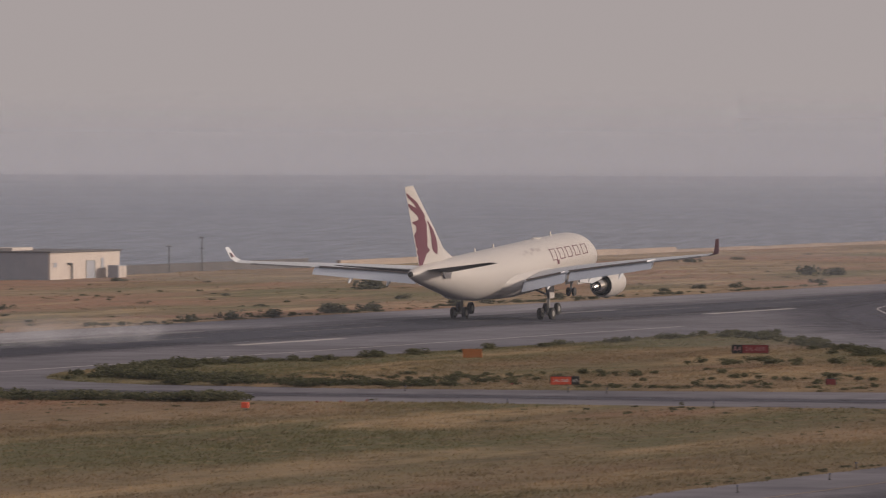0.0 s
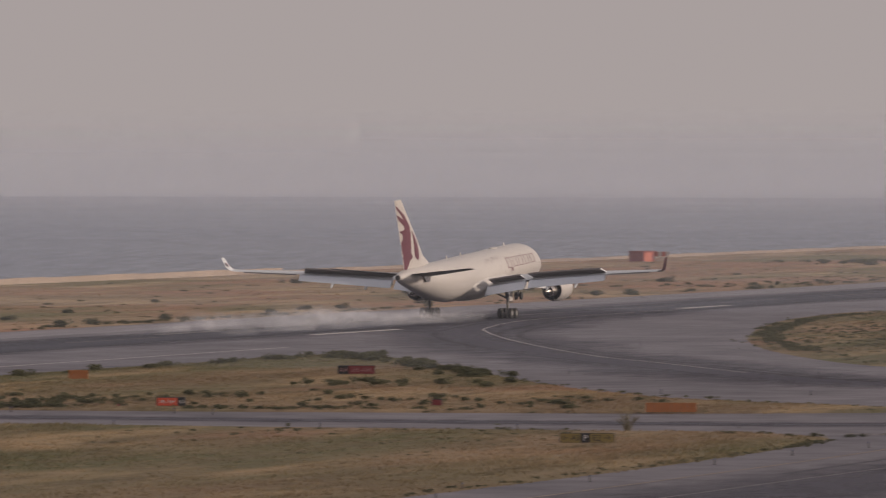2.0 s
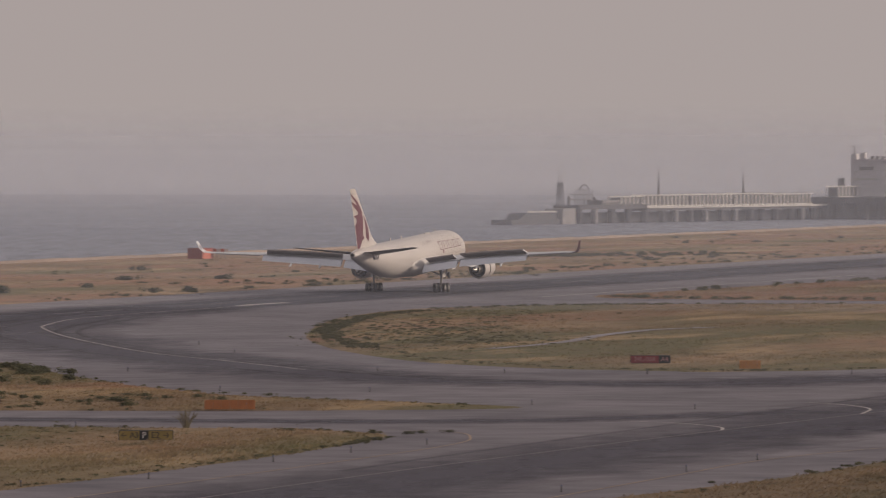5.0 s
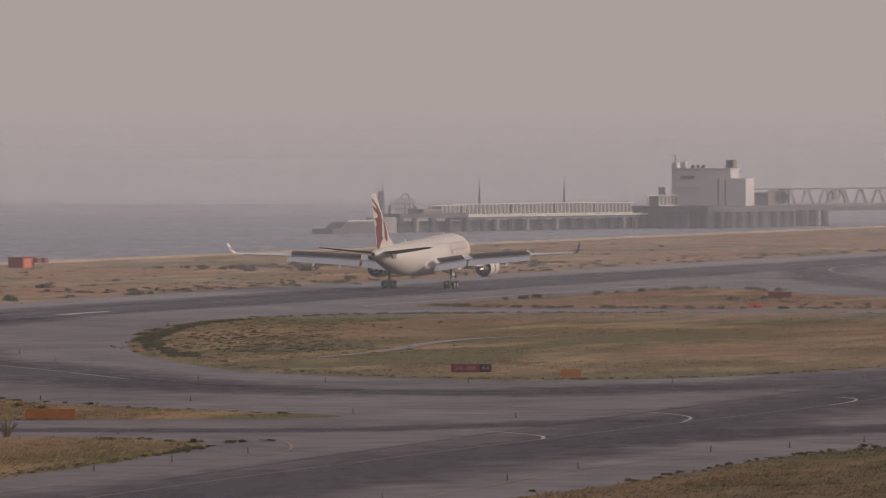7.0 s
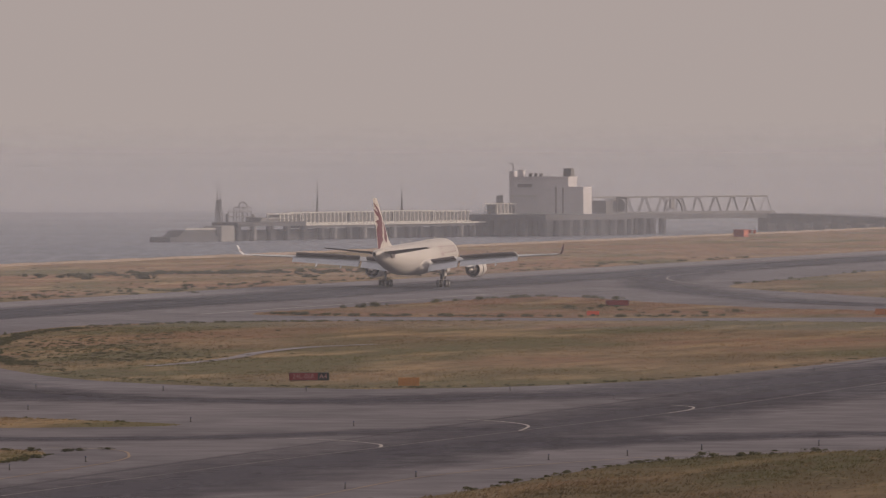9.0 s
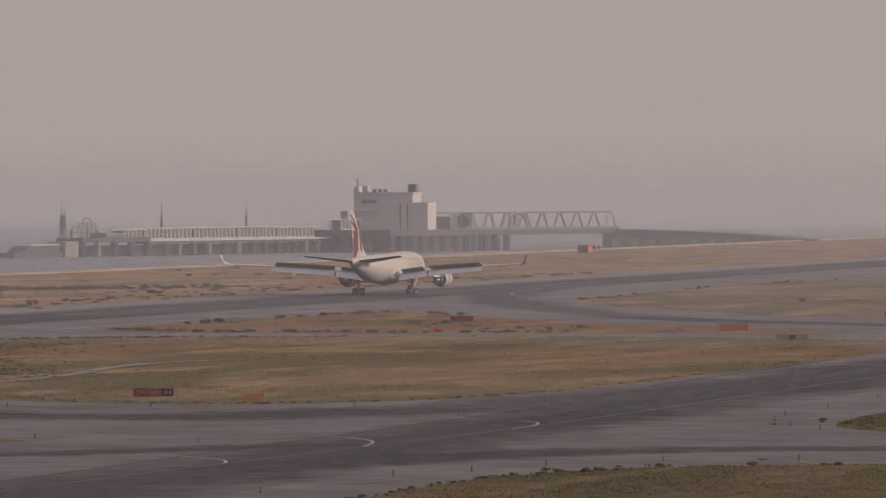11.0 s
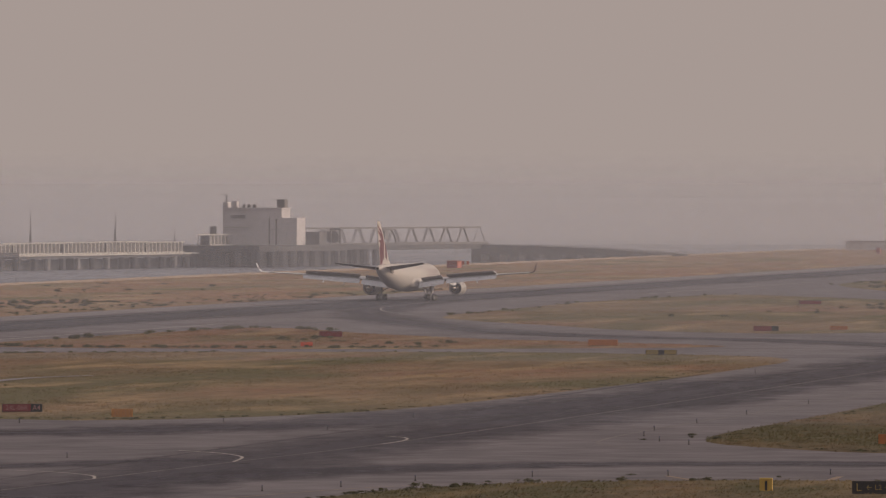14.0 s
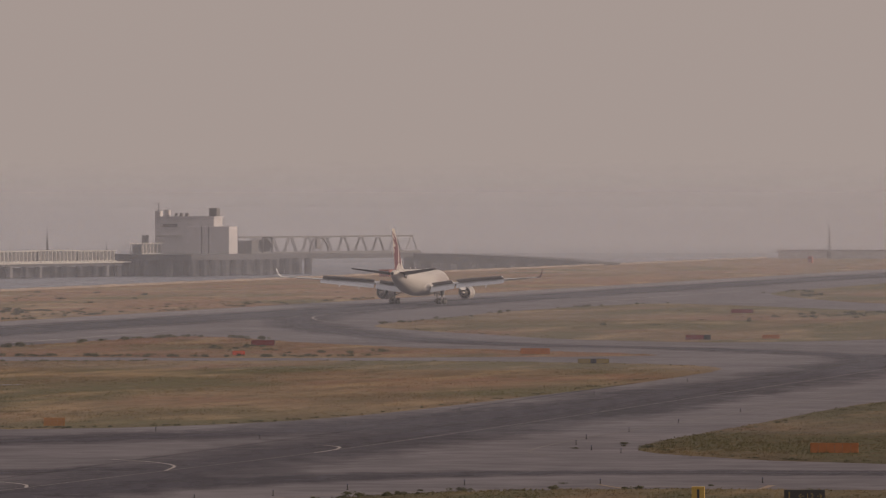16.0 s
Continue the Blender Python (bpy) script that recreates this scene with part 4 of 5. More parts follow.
sign(-216, 613.5, 0.7, [(0.78, M_red, "", None)], "small plain red marker sign", 20)
sign(-234.5, 1540, 0.9, [(4.4, M_red, "", None)], "dark red holding sign in weeds", 8, 0.08)


def marker_board(x, y, w, h, mat, label, turn=15, slats=6):
    ob = thing("marker_board", label, "marker board", "marker boards", pose(x, y, 0, 0, 0, turn))
    for k in range(slats):
        part("slat", boxes((-w / 2 + w * k / slats + 0.01, -w / 2 + w * (k + 1) / slats - 0.01, -0.03 - 0.015 * (k % 2), 0.03, 0.12, h), bevel=0.01), mat, ob)
    part("rail", boxes((-w / 2, w / 2, 0.035, 0.09, h * 0.6, h * 0.6 + 0.1)), M_metal, ob)
    for lx in (-w / 2 + 0.2, w / 2 - 0.2):
        part("post", boxes((lx - 0.04, lx + 0.04, 0.095, 0.17, -0.1, h - 0.05)), M_metal, ob)


marker_board(-193, 606.5, 4.2, 0.9, M_orange, "faded orange marker board on the grass", 18)
marker_board(-180, 734, 2.1, 0.92, M_orange2, "pale orange striped marker board", 14)
marker_board(-274, 676, 1.85, 1.0, M_orange, "weathered orange marker board in weeds", 20)
marker_board(-240, 1091, 1.8, 0.75, M_lit, "bright orange-red marker board", 12)
marker_board(-199, 1106, 4.3, 1.0, M_orange, "faded orange marker board by the taxiway", 10)
marker_board(-185, 1246, 2.8, 0.75, M_orange, "faded orange marker board", 9)
marker_board(-93, 664, 4.2, 1.05, M_orange, "dark orange marker board on the grass", 8)
# a bright yellow cabinet
cab = thing("marker_cabinet", "bright yellow equipment cabinet with dark vent", "cabinet", at=pose(-88, 556.5, 0, 0, 0, 8))
part("body", boxes((-0.48, 0.48, -0.3, 0.3, 0.08, 1.1), bevel=0.04), M_bright, cab)
part("vent", boxes((-0.09, 0.09, -0.325, -0.29, 0.2, 0.9)), M_dark, cab)
part("plinth", boxes((-0.4, 0.4, -0.24, 0.24, -0.05, 0.08)), M_concrete, cab)
# orange light box and small red markers along the taxiway's edge
ob = thing("guard_light", "orange-red guard light on the grass edge", "light box", at=pose(-239, 543, 0, 0, 0, 20))
part("housing", boxes((-0.3, 0.3, -0.2, 0.2, 0.28, 0.74), bevel=0.05), M_lit, ob)
part("post", rods(((0, 0, -0.05), (0, 0, 0.3), 0.06)), M_metal, ob)
marker = thing("edge_marker", "small red edge marker on a short stake", "marker", "edge markers", pose(-241, 603.5, 0, 0, 0, 20))
part("head", boxes((-0.09, 0.09, -0.05, 0.05, 0.18, 0.36), bevel=0.02), M_red, marker)
part("stake", rods(((0, 0, -0.05), (0, 0, 0.2), 0.03)), M_metal, marker)
for x, y in ((-239.4, 558), (-237.8, 559), (-236.8, 562)):
    copy_thing(marker, pose(x, y, 0, 0, 0, 20))
# edge lights: short dark stakes with a lens
light = thing("edge_light", "short dark taxiway edge light", "edge light", "taxiway edge lights", pose(-162, 465, 0))
part("stem", rods(((0, 0, 0), (0, 0, 0.34), 0.045)), M_dark, light)
part("lens", rods(((0, 0, 0.35), (0, 0, 0.44), 0.07, 0.05)), material("blue_glass_lens", (0.02, 0.03, 0.09), (0.04, 0.05, 0.14), 2, 0.6), light)
part("base", rods(((0, 0, -0.01), (0, 0, 0.05), 0.1)), M_dark, light)
for x, y in ((-158, 432), (-158.5, 450), (-158, 479), (-158.5, 508), (-158, 525), (-157, 541), (-237, 712), (-210, 657), (-196, 657), (-173, 628), (-157, 621), (-127, 440), (-127, 468), (-127, 500), (-127, 520), (-125, 553),
             (-121, 562), (-118, 575), (-111, 586), (-101, 590), (-89, 595), (-78, 596), (-112, 665), (-116, 673), (-120, 688), (-122, 705), (-122, 729), (-122, 759), (-122, 800), (-209, 566), (-193, 567), (-226, 565),
             (-152, 700), (-152, 740), (-152, 800), (-229, 741), (-214, 720), (-200, 716), (-186, 717), (-167, 722), (-262, 812), (-248, 781), (-150, 872), (-150, 940), (-246, 592), (-228, 592), (-232, 593.5)):
    copy_thing(light, pose(x, y, 0))

# ---- shore: seawall, huts, shed, poles ----
M_wall = material("pale_seawall_concrete", (0.28, 0.22, 0.18), (0.38, 0.3, 0.24), 0.25, 0.9, bump=0.2)
M_wall3 = material("weathered_seawall", (0.21, 0.165, 0.138), (0.31, 0.245, 0.2), 0.25, 0.9, bump=0.2)
M_wall2 = material("grey_wall_concrete", (0.075, 0.068, 0.07), (0.115, 0.105, 0.105), 0.25, 0.9, bump=0.2)
bm = bmesh.new()
for k in range(11):
    y = 1140 + 14 * k
    box(bm, SHORE + 0.3, SHORE + 1.0, y + 0.03, y + 13.97, -0.3, 0.95 + 0.05 * (k % 3))
tagged(link("seawall_1", bm, M_wall), "low pale concrete seawall above the revetment", kind="structure")
bm = bmesh.new()
for k in range(140):
    y = 1294 + 14 * k
    box(bm, SHORE + 0.3, SHORE + 1.0, y + 0.03, y + 13.97, -0.3, 0.55 + 0.05 * (k % 3))
tagged(link("seawall_3", bm, M_wall3), "low weathered seawall above the revetment", kind="structure")
# this wall's colour is darkened so that it reads as shaded
bm = bmesh.new()
for k in range(48):
    y = 470 + 14 * k
    box(bm, SHORE - 6, SHORE - 5.4, y + 0.03, y + 13.97, -4.3, 1.2)
tagged(link("seawall_2", bm, M_wall2), "grey concrete wall behind the grass, darkened as if shaded", kind="structure")
bm = loft([[(SHORE + 0.5, y, -0.1), (SHORE + 0.3, y, 0.0), (SHORE - 9, y, -4.6), (SHORE + 0.5, y, -4.6)] for y in range(-600, 3400, 100)])
tagged(link("revetment", bm, M_concrete), "sloping concrete revetment at the water's edge", kind="structure")

# grey-blue parts; on the shed's end walls this colour stands for shade
M_shade_and_grey = material("shade_and_grey_blue_parts", (0.25, 0.26, 0.3), (0.32, 0.33, 0.37), 0.5, 0.6)
M_plaster = material("cream_wall_plaster", (0.46, 0.4, 0.36), (0.55, 0.48, 0.43), 0.5, 0.85)
shed = thing("shed", "flat-roofed cream shed, its end wall coloured grey for shade", "shed", at=pose(-474, 1007, 0))
part("front_wall", boxes((-0.3, 0, 0, 24, -0.2, 4.1)), M_plaster, shed, "sunlit cream front wall")
part("end_wall", boxes((-14, -0.31, 0.0, 0.3, -0.2, 4.1)), M_shade_and_grey, shed, "end wall with shade put in as grey")
part("back_wall", boxes((-14, -0.31, 23.7, 24, -0.2, 4.1)), M_shade_and_grey, shed)
part("side_wall", boxes((-14.3, -14.0, 0, 24, -0.2, 4.1)), M_plaster, shed)
part("roof", boxes((-14.6, 0.25, -0.25, 24.2, 4.104, 4.35), bevel=0.05), M_wall2, shed)
part("roof_unit", boxes((-12, -7, 2, 9, 4.35, 4.8), bevel=0.05), M_plaster, shed)
door = part("door", boxes((0.0, 0.06, 12.4, 15.2, -0.05, 2.75)), M_shade_and_grey, shed, "grey steel door")
part("door_frame", boxes((0.0, 0.1, 12.2, 12.4, -0.05, 2.9), (0.0, 0.1, 15.2, 15.4, -0.05, 2.9), (0.0, 0.1, 12.4, 15.2, 2.75, 2.9)), M_metal, door)
for y0, y1, z0, z1 in ((1.2, 2.2, 2.0, 2.7), (17.4, 18.4, 1.6, 3.2)):
    part("window", boxes((0.0, 0.06, y0, y1, z0, z1)), M_shade_and_grey, shed)
part("drain_pipe", rods(((0.25, 7.0, 0), (0.25, 7.0, 2.5), 0.14), ((0.25, 7.05, 2.45), (0.25, 5.7, 2.5), 0.14)), M_dark, shed, "dark pipe on the wall")
cab = thing("electric_cabinet", "grey and white equipment cabinet beside the shed", "cabinet", at=pose(-471, 1024, 0))
part("body", boxes((-1.7, 0, 0, 3.0, -0.1, 2.1), bevel=0.04), M_shade_and_grey, cab)
part("door", boxes((0.0, 0.05, 0.2, 1.4, 0.1, 1.95)), M_plaster, cab)
part("door", boxes((0.0, 0.05, 1.6, 2.8, 0.1, 1.95)), M_plaster, cab)
for x, y, h, arms in ((-484.5, 1072, 4.2, 1), (-483.5, 1082, 5.4, 2)):
    pole = thing("utility_pole", "thin dark utility pole with a short crossarm", "pole", "utility poles", pose(x, y, 0))
    part("shaft", rods(((0, 0, -0.2), (0, 0, h), 0.11, 0.07)), M_dark, pole)
    for k in range(arms):
        part("crossarm", boxes((-0.55, 0.55, -0.06, 0.06, h - 0.12 - 1.6 * k, h - 0.02 - 1.6 * k)), M_dark, pole)
    part("lamp_head", boxes((-0.12, 0.12, -0.35, 0.1, h + 0.0, h + 0.12)), M_metal, pole)

M_hut = material("red_hut_paint", (0.2, 0.035, 0.03), (0.27, 0.05, 0.04), 0.8, 0.6)
M_hut2 = material("orange_sunlit_side_and_fence", (0.4, 0.1, 0.06), (0.48, 0.135, 0.08), 0.8, 0.6)


def hut(x, y, w, h, long, n, label):
    ob = thing("equipment_hut", label, "hut", "huts on the shore", pose(x, y, 0))
    part("body", boxes((-w, 0, 0, long, 0.1, h), bevel=0.05), M_hut, ob)
    # sunlight on the hut's red side is put in as an orange panel
    part("door", boxes((0.0, 0.05, long * 0.1, long * 0.75, 0.2, h - 0.2)), M_hut2, ob, "orange panel with sunlight put into its colour")
    part("roof", boxes((-w - 0.15, 0.15, -0.15, long + 0.15, h, h + 0.12), bevel=0.03), M_hut, ob)
    part("plinth", boxes((-w + 0.1, -0.1, 0.1, long - 0.1, -0.2, 0.1)), M_concrete, ob)
    for k in range(n):
        part("fence_panel", boxes((-1.0 + 0.8 * k, -0.25 + 0.8 * k, long + 0.4, long + 0.5, h * 0.55, h - 0.05)), M_hut2 if k % 2 else M_plaster, ob)
        part("fence_post", boxes((-1.0 + 0.8 * k, -0.88 + 0.8 * k, long + 0.52, long + 0.62, -0.1, h - 0.05)), M_metal, ob)


hut(-462, 1434, 3.0, 2.3, 7.0, 5, "red hut with one side coloured orange as sunlit, and checkered fence")
hut(-462, 2315, 3.2, 2.5, 8.0, 4, "small red hut near the seawall, one side coloured orange as sunlit")
hut(-425, 2971, 1.5, 2.5, 3.0, 0, "tiny red hut far along the shore")

# ---- pier with its plant, truss bridge and causeway ----
M_pier = material("dark_pier_concrete", (0.042, 0.043, 0.053), (0.08, 0.08, 0.092), 0.1, 0.9)
M_pile = material("pale_pile_concrete", (0.16, 0.155, 0.16), (0.26, 0.25, 0.25), 0.2, 0.9)
M_rail = material("pale_rail_paint", (0.36, 0.35, 0.33), (0.46, 0.44, 0.41), 0.3, 0.6)
M_steel = material("grey_structural_steel", (0.09, 0.088, 0.096), (0.14, 0.135, 0.145), 0.3, 0.6)
M_panel = material("grey_white_cladding", (0.46, 0.44, 0.46), (0.55, 0.53, 0.55), 0.2, 0.7)
PIER = pose(-708.2, 2543.2, -6.8, 0, 0, math.degrees(math.atan2(0.979, 0.203)))


def on_pier(s, n=0.0, z=0.0):
    return PIER @ pose(s, n, z)


pier = thing("pier", "long dark concrete pier on piles in the sea", "pier", at=on_pier(0))
for s0, s1, n0, n1, z0, z1 in ((44, 98, -4, 6, 7.9, 9.4), (98, 250, -3, 5, 7.0, 8.3), (250, 330, -28, 10, 8.8, 11.0), (330, 384, -22, 0, 9.0, 10.8)):
    part("deck", boxes((s0, s1 - 0.05, n0, n1, z0, z1)), M_pier, pier)
    k = s0 + 2
    while k < s1:
        nn = n0 + 1
        while nn < n1:
            pale = rng.random() < (0.25 if s0 < 250 else 0.1)
            part("pile", rods(((k, nn, -1), (k, nn, z0 + 0.2), 1.3 if s0 < 250 else 1.6)), M_pile if pale else M_pier, pier)
            nn += max(6.5, (n1 - n0 - 2.01) / 4)
        k += rng.uniform(9, 14)
part("cross_wall", boxes((262, 263, -24, 8, 0, 8.8)), M_pier, pier)
part("cross_wall", boxes((150, 151, -1, 4, 0, 7.0)), M_pier, pier)
# walls added to fill the gaps under the deck with dark, like shade
part("gap_filler", boxes((44, 250, 4.0, 4.6, 2.2, 6.6)), M_pier, pier, "dark filler wall added between the back piles for shade")
part("gap_filler", boxes((252, 383, -9.0, -8.2, 1.2, 8.9)), M_pier, pier, "dark filler wall added behind the piles for shade")
part("low_platform", boxes((-3, 34, -2, 6, 1, 4.6)), M_pier, pier)
part("sloping_head", loft([[(4, n, 4.5), (34, n, 4.5), (34, n, 6.9), (10, n, 6.9)] for n in (-1, 5)]), M_pier, pier)
part("guard_rail", boxes((10, 33, -1.2, -0.9, 7.0, 7.5)), M_rail, pier, "pale guard rail")
part("crane_base", boxes((33.5, 44, -3, 4, 1, 8.3), bevel=0.3), M_pile, pier, "pale concrete mast base")
part("edge_beam", boxes((98, 250, -3.5, -3.05, 7.9, 8.6)), M_rail, pier, "pale edge beam")


def mast(s, n, z, h, w, label):
    ob = thing("lattice_mast", label, "mast", "masts on the pier", on_pier(s, n, z))
    for a, b in ((-1, -1), (1, -1), (1, 1), (-1, 1)):
        part("leg", rods(((a * w, b * w, 0), (a * w * 0.35, b * w * 0.35, h * 0.6), 0.12)), M_steel, ob)
    bm = bmesh.new()
    for k in range(5):
        f0, f1 = 1 - 0.13 * k, 1 - 0.13 * (k + 1)
        z0, z1 = h * 0.12 * k, h * 0.12 * (k + 1)
        for sg in (-1, 1):
            rod(bm, (-w * f0, sg * w * f0, z0), (w * f1, sg * w * f1, z1), 0.06, n=5)
            rod(bm, (sg * w * f0, -w * f0, z0), (sg * w * f1, w * f1, z1), 0.06, n=5)
    part("bracing", bm, M_steel, ob)
    part("spar", rods(((0, 0, h * 0.5), (0, 0, h), 0.16, 0.07)), M_steel, ob)


mast(38, 0.9, 8.3, 15.0, 0.7, "tall grey lattice mast on a concrete base")
mast(38, -0.3, 8.3, 15.0, 0.7, "tall grey lattice mast on a concrete base")
mast(117, 1, 8.4, 15.0, 0.4, "thin grey lattice mast on the pier")
mast(187, 1, 8.4, 15.0, 0.4, "thin grey lattice mast on the pier")
mast(238, 1, 8.4, 9.0, 0.25, "thin grey pole mast on the pier")
for s, n, r, h in ((47, 1.5, 0.6, 2.6), (68, 2, 0.7, 2.2)):
    tank = thing("tank", "grey process tank with a railed top", "tank", "tanks on the pier", on_pier(s, n, 9.4))
    part("shell", rods(((0, 0, 0), (0, 0, h), r), n=16), M_steel, tank)
    part("top_rail", rods(((0, 0, h), (0, 0, h + 0.5), r * 0.8, r * 0.5), n=16), M_pile, tank)
gantry = thing("pipe_gantry", "open grey steel pipe gantry with a curved loading pipe", "gantry", at=on_pier(50, 1, 9.4))
for a in (0, 4.2, 8.4, 11.5):
    for b in (-1.6, 1.6):
        part("post", rods(((a, b, -0.1), (a, b, 5.4 if a > 3 else 4.6), 0.17), n=6), M_steel, gantry)
for z in (1.9, 3.6, 5.2):
    for b in (-1.6, 1.6):
        part("beam", rods(((0 if z < 4 else 4.2, b, z), (11.5, b, z), 0.14), n=6), M_steel, gantry)
for a, z in ((4.2, 0.2), (8.4, 0.2), (4.2, 2.0)):
    part("brace", rods(((a, -1.6, z), (a + 3.2, -1.6, z + 3.1), 0.09), n=5), M_steel, gantry)
bm = bmesh.new()
for k in range(10):
    a0, a1 = math.pi * k / 10, math.pi * (k + 1) / 10
    rod(bm, (8 + 3.4 * math.cos(a0), 0, 5.0 + 2.0 * math.sin(a0)), (8 + 3.4 * math.cos(a1), 0, 5.0 + 2.0 * math.sin(a1)), 0.24, n=6)
part("loading_pipe", bm, M_steel, gantry)
shack = thing("pump_house", "low grey pump house on the pier", "hut", at=on_pier(66, 1, 9.4))
part("body", boxes((0, 24, -3, 3, 0, 1.6), bevel=0.1), M_steel, shack)
part("pipework", rods(((0, -3.3, 1), (26, -3.3, 1), 0.3), ((4, -3.3, 1), (4, -3.3, 2.6), 0.25), ((4, -3.3, 2.6), (9, -3.3, 2.4), 0.25)), M_pile, shack)


def gangway(s0, s1, z, h):
    ob = thing("gangway_truss", "pale steel gangway with many uprights on the pier", "gangway", "gangways on the pier", on_pier(s0, 0, z))
    l = s1 - s0 - 1.0
    for nn in (-2.6, 2.6):
        part("top_chord", boxes((0, l, nn - 0.15, nn + 0.15, h - 0.35, h)), M_rail, ob)
        part("bottom_chord", boxes((0, l, nn - 0.15, nn + 0.15, 0, 0.4)), M_rail, ob)
        k = 0
        while k * 3.2 <= l:
            part("upright", boxes((k * 3.2, k * 3.2 + 0.45, nn - 0.1, nn + 0.1, 0.4, h - 0.35)), M_rail, ob)
            k += 1
    part("inner_panel", boxes((0.5, l - 0.5, -1.8, 1.8, 0.1, h * 0.86)), M_steel, ob)


gangway(80, 98, 8.6, 3.7)
gangway(98, 137, 8.6, 4.1)
gangway(137, 174, 8.6, 4.2)
gangway(174, 208, 8.6, 4.3)
gangway(208, 240, 8.6, 4.0)
gangway(262, 282, 11.0, 4.2)

plant = thing("plant_building", "tall pale grey plant building on the pier, side lit by sun", "building", at=on_pier(0, 0, 11.0))
part("main_block", boxes((300, 308, -14.6, 9.1, 0.0, 13.6), bevel=0.15), M_panel, plant)
part("front_block", boxes((292, 299.9, -24.4, -5.0, 0.0, 10.3), bevel=0.1), M_panel, plant)
part("roof", boxes((299.7, 308.3, -14.8, 9.3, 13.6, 14.1)), M_panel, plant)
for nn in (-13.4, -16.3):
    part("wall_joint", boxes((291.9, 292.0, nn, nn + 0.6, 0.4, 10.0)), M_steel, plant)
for z in (10.0,):
    part("window_band", boxes((299.7, 300.0, 0.5, 6.4, z, z + 1.3)), M_steel, plant)
part("balcony", boxes((299.0, 299.7, -4.8, 9.2, 6.4, 6.9)), M_rail, plant)
part("stair_tower", boxes((301, 304, 8.4, 10.4, 0.0, 16.2), bevel=0.1), M_panel, plant)
part("side_stair", boxes((296, 299, 12.0, 13.6, 0.0, 7.0), bevel=0.1), M_steel, plant)
part("tower_mast", rods(((302, 9.2, 16.2), (302, 9.2, 19.0), 0.25), ((302, 9.2, 18.9), (302, 11.6, 19.1), 0.12)), M_steel, plant)
part("tower_unit", boxes((301, 303, 4.6, 6.6, 14.1, 16.6), bevel=0.1), M_panel, plant)
part("roof_box", boxes((303, 306, -14.4, -11.2, 13.9, 17.2), bevel=0.1), M_steel, plant, "dark box on the roof edge")
for nn in (2.4, 0.2, -2.0):
    part("roof_vent", rods(((303, nn, 14.1), (303, nn, 15.3), 0.7), n=12), M_steel, plant)
part("annexe", boxes((330, 336, -16.8, -11.0, 0.0, 4.8), bevel=0.1), M_steel, plant)
part("wheel_frame", rods(((340, -18, 2.9), (341.2, -18, 2.9), 2.5), n=18), M_steel, plant)
part("frame_post", boxes((338, 338.6, -22, -21.4, 0, 6.2), (338, 338.6, -18.0, -17.4, 0, 6.2), (338, 338.6, -22, -17.4, 5.6, 6.2)), M_steel, plant)

bridge = thing("truss_bridge", "grey steel truss bridge between pier and shore", "bridge", at=on_pier(0, 0, 0))
S0, S1, ZB, ZT = 352.0, 527.0, 10.6, 17.3
for nn in (-3.5, 3.5):
    part("top_chord", boxes((S0 - 4, S1 - 8, nn - 0.35, nn + 0.35, ZT - 0.6, ZT)), M_steel, bridge)
    part("bottom_chord", boxes((S0, S1, nn - 0.3, nn + 0.3, ZB - 0.2, ZB + 0.5)), M_steel, bridge)
    panels = 10
    step = (S1 - S0) / panels
    for k in range(panels):
        a, m = S0 + k * step, S0 + (k + 0.5) * step
        part("diagonal", rods(((a + 2.2, nn, ZB), (m - 0.8, nn, ZT - 0.3), 0.2), n=6), M_steel, bridge)
        part("diagonal", rods(((m + 0.8, nn, ZT - 0.3), (a + step - 2.2, nn, ZB), 0.2), n=6), M_steel, bridge)
for s in (S0 + 18, S0 + 72):
    ringbm = bmesh.new()
    for k in range(14):
        a0, a1 = math.pi * k / 13, math.pi * (k + 1) / 13
        if k < 13:
            rod(ringbm, (s + 9 * math.cos(a0), -3.8, ZB + 6.2 * math.sin(a0)), (s + 9 * math.cos(a1), -3.8, ZB + 6.2 * math.sin(a1)), 0.4, n=6)
    part("arch", ringbm, M_steel, bridge)
    part("hoist", boxes((s - 2, s + 2, -3.7, -2.7, ZT - 5.0, ZT - 1.0), bevel=0.2), M_steel, bridge)
part("deck", boxes((384, 527, -4, 4, 8.3, 10.3)), M_pier, bridge)
part("abutment", boxes((384.1, 392, -6, 6, 1, 8.25)), M_pier, bridge)

# causeway curving from the bridge to the shore
line = spline([Vector((-601, 3058)), Vector((-575, 3040)), Vector((-540, 2985)), Vector((-508, 2910)), Vector((-484, 2842))], 6)
rows = []
for i, p in enumerate(line):
    d = (line[min(i + 1, len(line) - 1)] - line[max(i - 1, 0)]).normalized()
    q = Vector((d.y, -d.x)) * 5
    top = 3.2 - 2.4 * (i / (len(line) - 1)) ** 1.3
    rows.append([(p.x + q.x, p.y + q.y, -4.3), (p.x + q.x, p.y + q.y, top), (p.x - q.x, p.y - q.y, top), (p.x - q.x, p.y - q.y, -4.3)])
cause = thing("causeway", "grey causeway on arches descending to the shore", "causeway")
part("body", loft(rows), M_pier, cause)
for i in range(2, len(line) - 4, 2):
    p = line[i]
    d = (line[i + 1] - line[i - 1]).normalized()
    q = Vector((d.y, -d.x))
    sgn = 1 if q.dot(Vector((0.2, -1))) > 0 else -1
    c = p + q * sgn * 5.2
    part("buttress", boxes((c.x - 1.6, c.x + 1.6, c.y - 1.0, c.y + 1.0, -4.2, -0.6), bevel=0.2), M_pile, cause)

